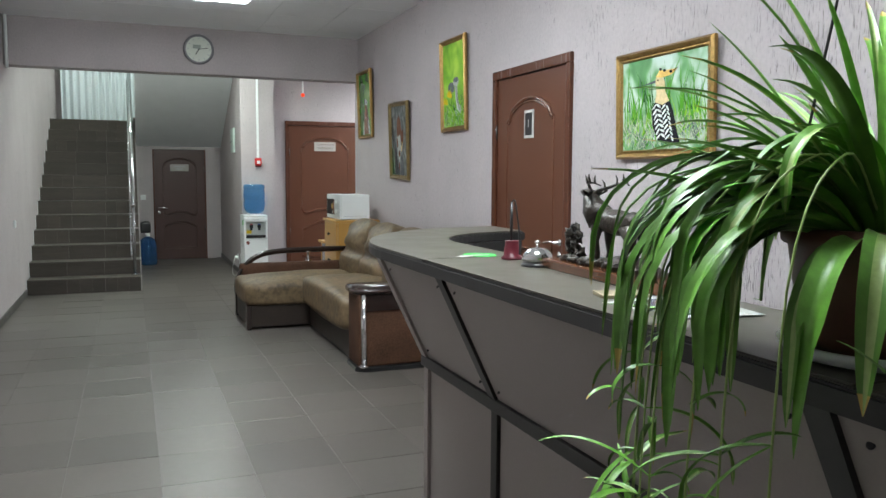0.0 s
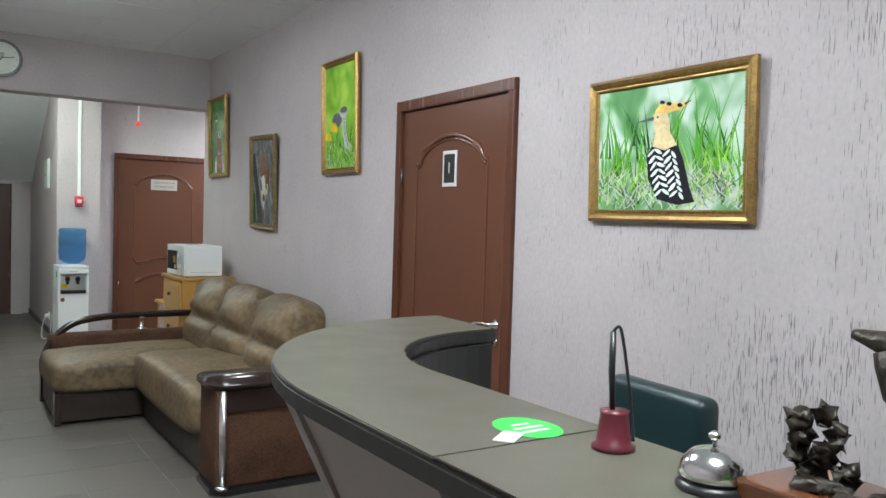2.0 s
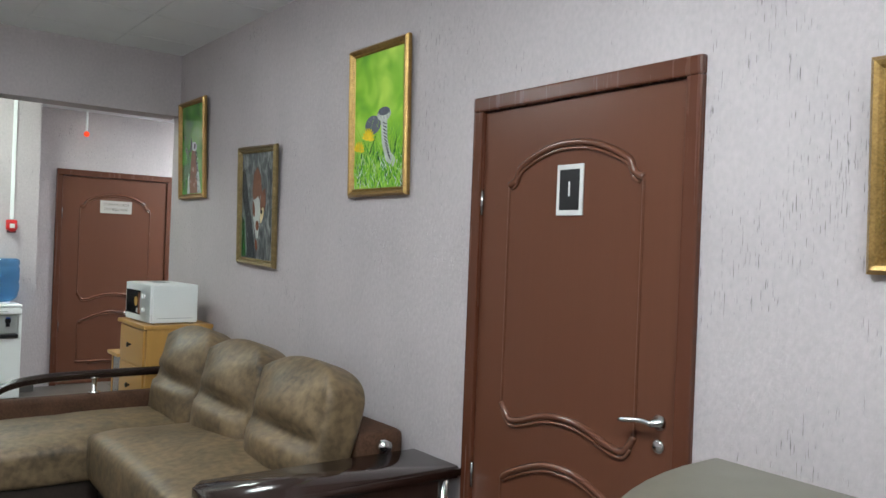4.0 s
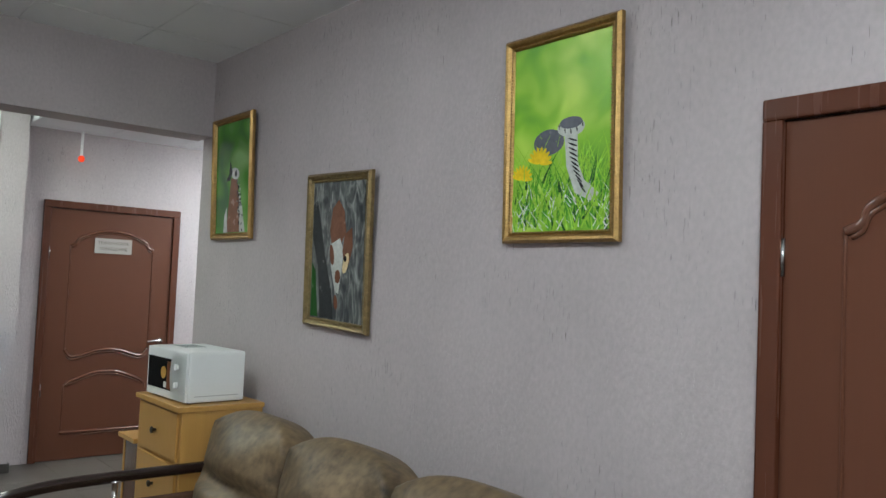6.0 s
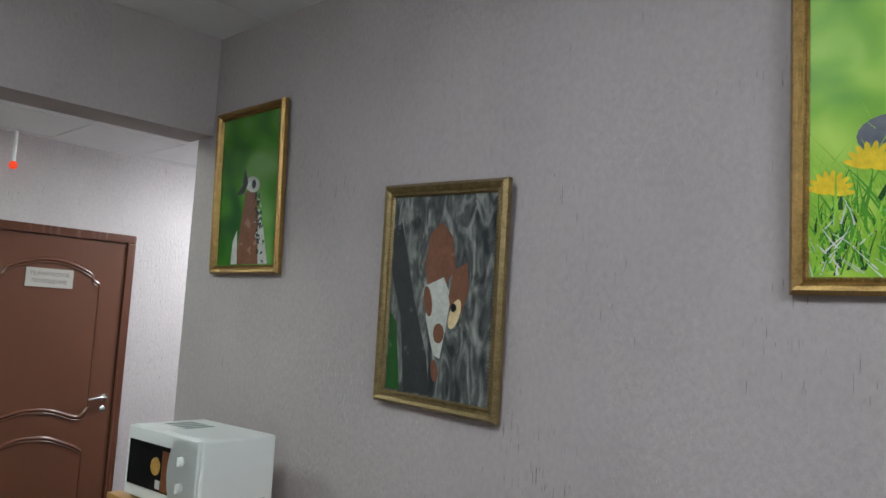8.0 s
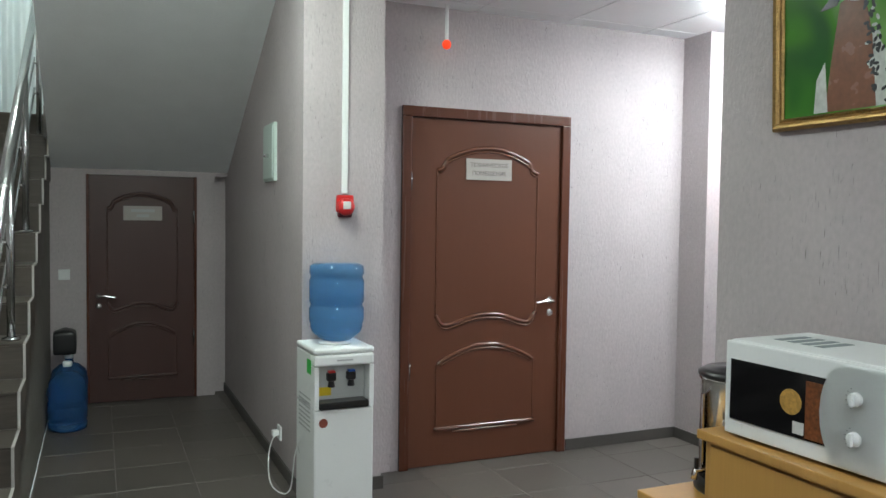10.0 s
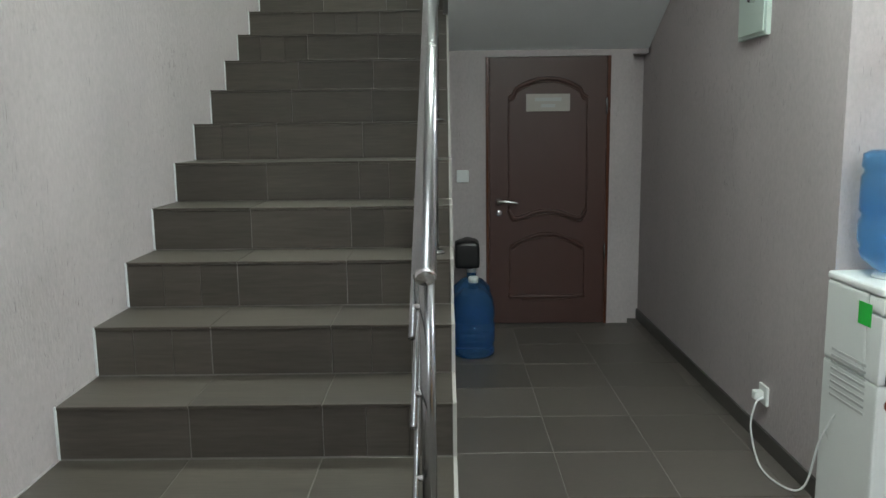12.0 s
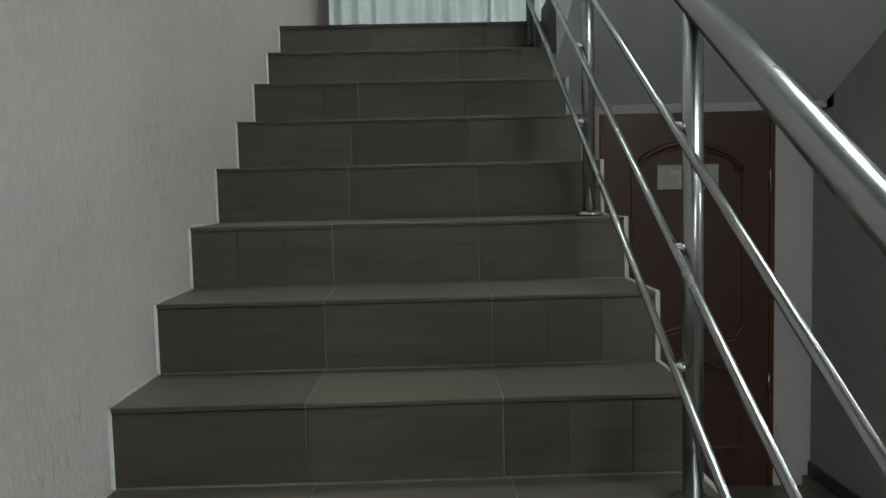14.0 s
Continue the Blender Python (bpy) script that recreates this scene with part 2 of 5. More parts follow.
def prism(outline, z0, z1, bevel=0.0, bm=None):
    """Upright solid over a plan outline."""
    own = bmesh.new()
    low = [own.verts.new((x, y, z0)) for x, y in outline]
    top = [own.verts.new((x, y, z1)) for x, y in outline]
    k = len(outline)
    own.faces.new(low[::-1])
    own.faces.new(top)
    for i in range(k):
        own.faces.new((low[i], low[(i + 1) % k], top[(i + 1) % k], top[i]))
    bmesh.ops.recalc_face_normals(own, faces=own.faces[:])
    if bevel:
        bmesh.ops.bevel(own, geom=[e for e in own.edges if abs(e.verts[0].co.z - e.verts[1].co.z) < 1e-6], offset=bevel, segments=2, affect="EDGES")
    return join(bm, own)


def smooth_path(keys, steps=6):
    """Catmull-Rom through the key points."""
    k = [Vector(p) for p in keys]
    out = []
    for i in range(len(k) - 1):
        a, b, c, d = k[max(i - 1, 0)], k[i], k[i + 1], k[min(i + 2, len(k) - 1)]
        for s in range(steps):
            t = s / steps
            out.append(0.5 * ((2 * b) + (c - a) * t + (2 * a - 5 * b + 4 * c - d) * t * t + (3 * b - a - 3 * c + d) * t ** 3))
    out.append(k[-1])
    return out


def lettering(text, size, material, parent, m):
    """Built-in font turned to a mesh."""
    cu = bpy.data.curves.new("text", "FONT")
    cu.body, cu.size, cu.align_x, cu.align_y, cu.extrude, cu.resolution_u = text, size, "CENTER", "CENTER", 0.0004, 2
    tmp = bpy.data.objects.new("text", cu)
    scene.collection.objects.link(tmp)
    me = bpy.data.meshes.new_from_object(tmp.evaluated_get(bpy.context.evaluated_depsgraph_get()))
    bpy.data.objects.remove(tmp)
    me.materials.clear()
    me.materials.append(material)
    ob = new("lettering", me)
    ob.parent = parent
    ob.matrix_basis = m
    return ob


def structure(name, bm, material, label="", category="", parent=None):
    ob = part(name, bm, material, parent)
    return tagged(ob, label, category, "", "structure") if parent is None else ob


# ---- large structure ----
WX, LX = 2.42, -1.11
CEIL, BEAM_Y, BEAM_Z, LOW = 2.87, 9.20, 2.40, 2.66
D1 = (4.57, 5.53, 2.015)

bm = box(WX, WX + 0.15, -2.0, D1[0], 0, CEIL)
box(WX, WX + 0.15, D1[0], D1[1], D1[2], CEIL, bm=bm)
box(WX, WX + 0.15, D1[1], 9.34, 0, CEIL, bm=bm)
structure("wall_east", bm, PLASTER, "lilac-grey plaster wall with upright scratches", "wall")
structure("wall_west", box(LX - 0.15, LX, -2.0, 15.2, -0.2, 5.4), PLASTER, "lilac-grey scratched plaster wall beside the stairs", "wall")
structure("wall_south", box(LX - 0.15, WX + 0.15, -2.15, -2.0, -0.2, 3.1), PLASTER_SOFT, "plain lilac-grey plaster wall", "wall")
structure("beam", box(LX, WX - 0.003, BEAM_Y, 9.42, BEAM_Z, CEIL), PLASTER_SOFT, "lilac-grey plastered beam across the hall", "beam")
# Ceilings with a grid of tiles.


def tile_ceiling(name, x0, x1, y0, y1, z, thick=0.12, label="white suspended tile ceiling with thin grid"):
    b = box(x0, x1, y0, y1, z + 0.004, z + thick)
    s = 0.6
    for i in range(int((x1 - x0) / s) + 1):
        for j in range(int((y1 - y0) / s) + 1):
            ax, bx = x0 + i * s + 0.006, min(x0 + i * s + s - 0.006, x1)
            ay, by = y0 + j * s + 0.006, min(y0 + j * s + s - 0.006, y1)
            if bx > ax and by > ay:
                box(ax, bx, ay, by, z - random.uniform(0, 0.002), z + 0.003, bm=b)
    return structure(name, b, CEILING, label, "ceiling")


tile_ceiling("ceiling_hall", LX, WX + 0.15, -2.0, 9.2, CEIL)
tile_ceiling("ceiling_lobby", 0.08, 1.82, 9.42, 11.45, CEIL + 0.002, label="white tile ceiling above the stair lobby")
tile_ceiling("ceiling_corridor", 1.82, 6.6, 9.42, 11.6, LOW, 0.33, "low white suspended tile ceiling of the corridor")
structure("ceiling_over_stair_foot", box(LX, 0.08, 9.42, 10.5, CEIL + 0.002, CEIL + 0.12), CEILING, "white ceiling above the stair foot", "ceiling")

# Technical-room wall with its door, the pillar, the pier and the corridor.
TY, DT = 11.37, (2.035, 3.035, 2.03)
PRX, PRY, PIX, PIY = 1.795, 11.135, 3.97, 11.12
bm = box(PRX, DT[0], TY, TY + 0.15, 0, LOW)
box(DT[0], DT[1], TY, TY + 0.15, DT[2], LOW, bm=bm)
box(DT[1], PIX, TY, TY + 0.15, 0, LOW, bm=bm)
structure("wall_north", bm, PLASTER, "lilac-grey scratched plaster wall round the technical door", "wall")
structure("pier", box(PIX, 6.6, PIY, TY + 0.15, 0, LOW), PLASTER, "lilac-grey plaster pier in the corridor", "wall")
structure("wall_corridor_end", box(6.6, 6.75, 9.2, 11.6, 0, 2.9), PLASTER_SOFT, "lilac-grey plaster end wall of the corridor", "wall")
structure("wall_corridor_south", box(WX + 0.15, 6.6, 9.19, 9.34, 0, 2.9), PLASTER_SOFT, "lilac-grey plaster corridor wall", "wall")
NX = 1.362
structure("pillar", box(NX, PRX, PRY, 13.95, 0, CEIL), PLASTER, "lilac-grey plaster wall beside the stair niche", "wall")
NY, DS, NB = 13.68, (0.345, 1.105, 1.745), 0.12
bm = box(0.08, DS[0], NY, NY + 0.15, 0, 1.785)
box(DS[1], 1.265, NY, NY + 0.15, 0, 1.785, bm=bm)
box(1.265, NX, NY + NB, NY + 0.15, 0, 1.785, bm=bm)
box(DS[0], DS[1], NY, NY + 0.15, DS[2], 1.785, bm=bm)
box(1.265, NX, NY, NY + NB, 1.755, 1.785, bm=bm)
structure("wall_niche", bm, PLASTER_SOFT, "lilac-grey plaster wall under the stairs", "wall")
# Stair well above.
structure("wall_well_north", box(LX, NX + 0.5, 15.1, 15.25, 1.7, 5.4), PLASTER_SOFT, "plain plaster wall of the stair well", "wall")
structure("wall_well_east", box(NX, NX + 0.15, 11.46, 15.1, CEIL + 0.13, 5.4), PLASTER_SOFT, "plain plaster wall of the stair well", "wall")
structure("wall_well_landing", box(NX, NX + 0.15, 13.62, 15.1, 1.75, CEIL + 0.13), PLASTER_SOFT, "plain plaster wall at the landing", "wall")
structure("wall_well_south", box(LX, NX + 0.15, 10.35, 10.5, CEIL + 0.13, 5.4), PLASTER_SOFT, "plain plaster wall of the stair well", "wall")
structure("ceiling_well", box(LX, NX + 0.15, 10.5, 15.1, 5.3, 5.4), WHITE, "white ceiling of the stair well", "ceiling")

# Stairs: 13 steps, the landing and the flight above.
RISE, RUN, SY, SX = 0.1673, 0.2935, 10.20, 0.08
bm = bmesh.new()
out = [(SY + 0.005, 0.0)]
for k in range(13):
    out += [(SY + 0.005 + k * RUN, (k + 1) * RISE - 0.003), (SY + 0.005 + (k + 1) * RUN, (k + 1) * RISE - 0.003)]
out[-1] = (15.1, 13 * RISE - 0.003)
out += [(15.1, 13 * RISE - 0.4), (NY, 13 * RISE - 0.4), (NY, 0.0)]
a = [bm.verts.new((LX, y, z)) for y, z in out]
b = [bm.verts.new((SX, y, z)) for y, z in out]
bm.faces.new(a)
bm.faces.new(b[::-1])
for i in range(len(out)):
    bm.faces.new((a[i], b[i], b[(i + 1) % len(out)], a[(i + 1) % len(out)]))
bmesh.ops.recalc_face_normals(bm, faces=bm.faces[:])
stairs = structure("stairs", bm, GROUT, "dark grey-brown tiled straight stair flight", "stairs")
LZ = 13 * RISE
structure("landing", box(SX, NX, NY + 0.15, 15.1, LZ - 0.43, LZ), STEP_TILE, "dark tiled stair landing", "landing")
bm = bmesh.new()
out = [(NY + 0.16, LZ - 0.43), (13.70, LZ)]
for k in range(9):
    y = 13.70 - k * RUN
    out += [(y, LZ + (k + 1) * RISE), (y - RUN, LZ + (k + 1) * RISE)]
ye = 11.46
out = [p for p in out if p[0] >= ye] + [(ye, LZ + 8 * RISE), (ye, 2.90), (NY, 1.785)]
a = [bm.verts.new((SX + 0.01, y, z)) for y, z in out]
b = [bm.verts.new((NX, y, z)) for y, z in out]
bm.faces.new(a)
bm.faces.new(b[::-1])
for i in range(len(out)):
    bm.faces.new((a[i], b[i], b[(i + 1) % len(out)], a[(i + 1) % len(out)]))
bmesh.ops.recalc_face_normals(bm, faces=bm.faces[:])
structure("upper_flight", bm, WHITE, "white painted underside of the upper stair flight", "stairs")
structure("landing_edge", box(SX - 0.02, SX + 0.09, 13.40, 13.62, LZ - 0.20, LZ + 0.03, 0.004), SKIRT, "dark tiled edge of the upper flight", "trim")

# Floor bed (the tiles come last).
structure("floor", box(LX - 0.15, 6.75, -2.15, 13.95, -0.2, -0.0025), FLOOR_GROUT, "dark grey-brown tiled floor with thin pale joints", "floor")


def skirting(name, x0, x1, y0, y1):
    return structure(name, box(x0, x1, y0, y1, 0.0, 0.07, 0.002), SKIRT, "dark grey tiled skirting", "baseboard")


skirting("baseboard_north", DT[1] + 0.07, PIX, TY - 0.012, TY)
skirting("baseboard_pier_side", PIX - 0.012, PIX, PIY - 0.012, TY - 0.012)
skirting("baseboard_pier", PIX, 6.6, PIY - 0.012, PIY)
skirting("baseboard_pillar", 1.64, PRX, PRY - 0.012, PRY)
skirting("baseboard_pillar_side", PRX, PRX + 0.012, PRY - 0.012, TY)
skirting("baseboard_niche", NX - 0.012, NX, PRY - 0.012, NY + NB)
skirting("baseboard_niche_left", SX, DS[0] - 0.03, NY - 0.012, NY)
skirting("baseboard_west", LX, LX + 0.012, -2.0, SY)
skirting("baseboard_east", WX - 0.012, WX, 5.62, 9.34)
skirting("baseboard_east_near", WX - 0.012, WX, -2.0, 4.48)


# ---- lamps ----
def ceiling_panel(name, x, y, z, power, label, color=COOL):
    t = tagged(part(name, box(-0.30, 0.30, -0.30, 0.30, -0.012, 0.0, 0.003), WHITEPL), label, "ceiling light")
    t.matrix_basis = pose(x, y, z - 0.004)
    part("diffuser", box(-0.285, 0.285, -0.285, 0.285, -0.075, -0.0125, 0.01), glow_mat("diffuser_" + name, color, power), t, "glowing white diffuser")
    return t


ceiling_panel("ceiling_light", 0.68, 7.15, CEIL, PANEL_POWER * 0.62, "square flush white ceiling light panel")
# Added panel at an assumed spot, to brighten the middle of the east wall.
ceiling_panel("ceiling_light", 0.68, 4.4, CEIL, PANEL_POWER * 1.6, "square flush white ceiling light panel")
ceiling_panel("ceiling_light", 0.68, 1.9, CEIL, PANEL_POWER * 1.55, "square flush white ceiling light panel")
ceiling_panel("ceiling_light", 0.75, 10.35, CEIL, PANEL_POWER * 0.95, "square white ceiling light of the stair lobby", NEUTRAL)
ceiling_panel("ceiling_light", 3.95, 10.35, LOW, CORRIDOR_POWER, "square flush white corridor light panel")
ceiling_panel("ceiling_light", 0.0, 12.9, 5.3, WELL_POWER, "square white light panel of the stair well", NEUTRAL)


# ---- doors ----
def door(name, w, h, m, label, plate=None, casing=0.075, handle_side=1, number=None):
    """Panelled veneer door; local x runs across, -y faces the viewer, z up. w, h: clear opening."""
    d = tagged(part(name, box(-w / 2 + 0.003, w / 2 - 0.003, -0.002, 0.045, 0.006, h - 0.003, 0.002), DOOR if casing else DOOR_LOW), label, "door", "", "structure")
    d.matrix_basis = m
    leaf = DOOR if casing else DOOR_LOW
    if casing:
        c = casing
        for x0, x1 in ((-w / 2 - c + 0.02, -w / 2 + 0.002), (w / 2 - 0.002, w / 2 + c - 0.02)):
            part("casing", box(x0, x1, -0.022, 0.05, 0.0, h + 0.001, 0.006), DOOR_DARK, d)
        part("casing", box(-w / 2 - c + 0.02, w / 2 + c - 0.02, -0.024, 0.05, h, h + c - 0.015, 0.008), DOOR_DARK, d)
    else:
        for x0, x1 in ((-w / 2 - 0.02, -w / 2 + 0.002), (w / 2 - 0.002, w / 2 + 0.02)):
            part("casing", box(x0, x1, -0.01, 0.05, 0.0, h, 0.003), DOOR_DARK, d)
    s, k = w / 0.96, h / 2.03

    def mould(keys, r=0.010, lab="raised moulding"):
        pts = smooth_path([(x * s, -0.003, z * k) for x, z in keys], 7)
        ob = part("moulding", tube(pts, r, 8), MOULD if r > 0.009 and casing else leaf, d, "", True)
        if r > 0.009:
            part("moulding_bead", tube([p + Vector((0, -0.002, -0.021)) for p in pts[3:-3]], r * 0.55, 6), MOULD if casing else leaf, d, "", True)
        return ob

    mould([(-0.32, 1.73), (-0.28, 1.75), (-0.25, 1.80), (-0.12, 1.855), (0, 1.87), (0.12, 1.855), (0.25, 1.80), (0.28, 1.75), (0.32, 1.73)], 0.013)
    mould([(-0.32, 1.73), (-0.32, 1.3), (-0.32, 0.89)], 0.005)
    mould([(0.32, 1.73), (0.32, 1.3), (0.32, 0.89)], 0.005)
    mould([(-0.32, 0.89), (-0.28, 0.835), (-0.22, 0.835), (-0.1, 0.875), (0, 0.885), (0.1, 0.875), (0.22, 0.835), (0.28, 0.835), (0.32, 0.89)], 0.013)
    mould([(-0.30, 0.60), (-0.25, 0.635), (-0.1, 0.695), (0, 0.705), (0.1, 0.695), (0.25, 0.635), (0.30, 0.60)], 0.013)
    mould([(-0.31, 0.60), (-0.31, 0.42), (-0.31, 0.24)], 0.004)
    mould([(0.31, 0.60), (0.31, 0.42), (0.31, 0.24)], 0.004)
    mould([(-0.32, 0.22), (0, 0.22), (0.32, 0.22)], 0.012)
    hx = handle_side * (w / 2 - 0.065)
    hz = 0.955 * k
    rose = part("handle", lathe([(0.025, 0), (0.025, 0.006), (0.012, 0.012), (0.010, 0.045)], 16), CHROME, d, "chrome lever handle", True)
    rose.matrix_basis = pose(hx, -0.002, hz, 90, 0, 0)
    part("lever", tube(smooth_path([(hx, -0.045, hz), (hx - handle_side * 0.04, -0.05, hz + 0.004), (hx - handle_side * 0.12, -0.05, hz - 0.008)], 5), 0.009, 8), CHROME, d, "", True)
    lock = part("keyhole_rose", lathe([(0.023, 0), (0.023, 0.006), (0.016, 0.010)], 16), CHROME, d, "", True)
    lock.matrix_basis = pose(hx, -0.002, hz - 0.075, 90, 0, 0)
    for z in (0.28 * h, 0.82 * h):
        part("hinge", tube([(-handle_side * (w / 2 - 0.004), -0.01, z - 0.05), (-handle_side * (w / 2 - 0.004), -0.01, z + 0.05)], 0.007, 8), STEEL, d, "", True)
    if plate:
        z = 1.745 * k
        p = part("name_plate", box(-0.15, 0.15, -0.010, -0.0035, z - 0.062, z + 0.062, 0.001), PLATE, d, "pale printed name plate")
        for i, line in enumerate(plate):
            lettering(line, 0.034, INK, p, pose(0, -0.0105, z + 0.024 - 0.048 * i, 90, 0, 0))
    if number:
        z = 1.70 * k
        p = part("number_plate", box(-0.062, 0.062, -0.010, -0.0035, z - 0.09, z + 0.09, 0.001), PAPER, d, "white-edged black number plate")
        part("plate_face", box(-0.047, 0.047, -0.0115, -0.0095, z - 0.072, z + 0.072), BLACK, p)
        lettering(number, 0.075, PAPER, p, pose(0, -0.0120, z, 90, 0, 0))
    return d


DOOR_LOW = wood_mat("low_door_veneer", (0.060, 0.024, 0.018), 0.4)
door("door_1", D1[1] - D1[0], D1[2], pose(WX, (D1[0] + D1[1]) / 2, 0, 0, 0, -90), "closed reddish-brown veneer door with arched mouldings, numbered 1", number="1")
door("door_2", DT[1] - DT[0], DT[2], pose((DT[0] + DT[1]) / 2, TY, 0), "closed reddish-brown veneer door of the technical room", ["ТЕХНИЧЕСКОЕ", "ПОМЕЩЕНИЕ"])
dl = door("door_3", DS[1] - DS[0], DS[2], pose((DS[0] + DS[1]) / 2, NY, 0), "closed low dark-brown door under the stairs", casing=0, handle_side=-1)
p = part("name_plate", box(-0.14, 0.14, -0.010, -0.0035, 1.40, 1.51, 0.001), PLATE, dl, "pale printed name plate")
for z, w in ((1.475, 0.085), (1.435, 0.045)):
    part("print_bar", box(-w, w, -0.0115, -0.0095, z - 0.011, z + 0.011), GREYPL, p)


# ---- framed photographs ----
def picture(label, y, z, w, h, prof, gilt, sheet_mat, tilt=0.0, lean=1.5):
    """Local x across, -y to the viewer; hung on the east wall at centre y, z."""
    t = thing("framed_picture", label, "picture", pose(WX - 0.004, y, z, 0, tilt, -90) @ pose(0, -h / 2 * math.sin(radians(lean)) - 0.001, 0, lean, 0, 0), "framed nature photographs")
    pr = [(0.0, 0.0), (0.0, -0.018), (prof * 0.25, -0.030), (prof * 0.5, -0.026), (prof * 0.7, -0.016), (prof * 0.85, -0.018), (prof, -0.010), (prof, 0.0)]
    cs = [(-1, -1), (1, -1), (1, 1), (-1, 1)]
    for i in range(4):
        b = bmesh.new()
        ends = []
        for sx, sz in (cs[i], cs[(i + 1) % 4]):
            ends.append([b.verts.new((sx * (w / 2 - o), d, sz * (h / 2 - o))) for o, d in pr])
        for k in range(len(pr) - 1):
            b.faces.new((ends[0][k], ends[1][k], ends[1][k + 1], ends[0][k + 1]))
        bmesh.ops.recalc_face_normals(b, faces=b.faces[:])
        part("frame_bar", b, gilt, t)
        b = bmesh.new()
        a0, a1 = cs[i], cs[(i + 1) % 4]
        p0 = Vector((a0[0] * (w / 2 - prof * 0.88), -0.018, a0[1] * (h / 2 - prof * 0.88)))
        p1 = Vector((a1[0] * (w / 2 - prof * 0.88), -0.018, a1[1] * (h / 2 - prof * 0.88)))
        n = int((p1 - p0).length / 0.011)
        for k in range(n):
            c = p0.lerp(p1, (k + 0.5) / n)
            q = [b.verts.new(c + Vector(v) * 0.0042) for v in ((-1, 0, 0), (0, 0, -1), (1, 0, 0), (0, 0, 1), (0, -1, 0))]
            for u in range(4):
                b.faces.new((q[u], q[(u + 1) % 4], q[4]))
        tagged(part("beading", b, gilt, t), kind="stuff")
    part("print_sheet", box(-w / 2 + prof * 0.9, w / 2 - prof * 0.9, -0.008, -0.002, -h / 2 + prof * 0.9, h / 2 - prof * 0.9), sheet_mat, t, "glossy printed photograph")
    return t


def flat(t, name, pts, material, depth=-0.0086, label=""):
    b = bmesh.new()
    vs = [b.verts.new((x, depth, z)) for x, z in pts]
    f = b.faces.new(vs)
    f.normal_update()
    if f.normal.y > 0:
        f.normal_flip()
    return part(name, b, material, t, label)


def ellipse(cx, cz, rx, rz, rot=0.0, n=20):
    c, s = math.cos(radians(rot)), math.sin(radians(rot))
    return [(cx + rx * math.cos(a) * c - rz * math.sin(a) * s, cz + rx * math.cos(a) * s + rz * math.sin(a) * c) for a in (2 * math.pi * k / n for k in range(n))]


def blades(t, w, h, z0, z1, count, material, size, seed, depth=-0.0084, lean=0.6, wide=0.008):
    """Printed grass: many curved slivers."""
    rnd = random.Random(seed)
    b = bmesh.new()
    for _ in range(count):
        x, z, l = rnd.uniform(-w, w), rnd.uniform(z0, z1), size * rnd.uniform(0.5, 1.3)
        dx, bend, wd = rnd.uniform(-lean, lean) * l, rnd.uniform(-0.4, 0.4) * l, wide * rnd.uniform(0.4, 1.2)
        left, right = [], []
        for k in range(5):
            q = k / 4
            px, pz = x + dx * q + bend * q * q, z + l * q
            px = max(-w, min(w, px))
            pz = max(-h, min(h, pz))
            ww = wd * (1 - q) * 0.5 + 0.0003
            dd = depth - rnd.uniform(0, 0.0006)
            left.append(b.verts.new((max(-w, px - ww), dd, pz)))
            right.append(b.verts.new((min(w, px + ww), dd, pz)))
        for k in range(4):
            b.faces.new((left[k], right[k], right[k + 1], left[k + 1]))
    return tagged(part("printed_grass", b, material, t), kind="stuff")


def ink(name, c, rough=0.25):
    return mat(name, c, rough, var=0.25, scale=18, bump_scale=60)


G_MID, G_LIT, G_DK, G_WH = ink("print_green", (0.10, 0.36, 0.03)), ink("print_lime", (0.32, 0.62, 0.06)), ink("print_deep_green", (0.02, 0.10, 0.02)), ink("print_straw", (0.55, 0.62, 0.45))
P_CREAM, P_BLACK, P_WHITE, P_YEL, P_BROWN, P_GREY = ink("print_cream", (0.75, 0.60, 0.34)), ink("print_black", (0.012, 0.014, 0.018)), ink("print_white", (0.75, 0.78, 0.75)), ink("print_yellow", (0.85, 0.62, 0.02)), ink("print_brown", (0.24, 0.10, 0.05)), ink("print_grey", (0.12, 0.13, 0.16))
P_PALE, P_DARK, P_RUSSET = ink("print_pale", (0.55, 0.58, 0.54)), ink("print_bark", (0.035, 0.040, 0.042)), ink("print_russet", (0.20, 0.085, 0.05))
P_YEL_SOFT = ink("print_sand", (0.80, 0.52, 0.16))
SH1 = print_mat("photo_meadow", [(0.30, (0.05, 0.17, 0.06)), (0.62, (0.58, 0.70, 0.62)), (0.46, (0.16, 0.38, 0.15))], 7, 2, (1, 1, 0.8))
SH2 = print_mat("photo_lawn", [(0.30, (0.10, 0.32, 0.015)), (0.70, (0.50, 0.74, 0.10)), (0.5, (0.23, 0.52, 0.03))], 6, 1.5)
SH3 = print_mat("photo_trunk", [(0.34, (0.02, 0.025, 0.03)), (0.70, (0.34, 0.36, 0.34)), (0.5, (0.09, 0.10, 0.10))], 22, 6, (1, 1, 0.35), 1.5)
SH4 = print_mat("photo_blur", [(0.30, (0.02, 0.10, 0.02)), (0.72, (0.20, 0.40, 0.12)), (0.5, (0.06, 0.24, 0.02))], 4, 1.0)
SH4.node_tree.nodes["Principled BSDF"].inputs["Roughness"].default_value = 0.14

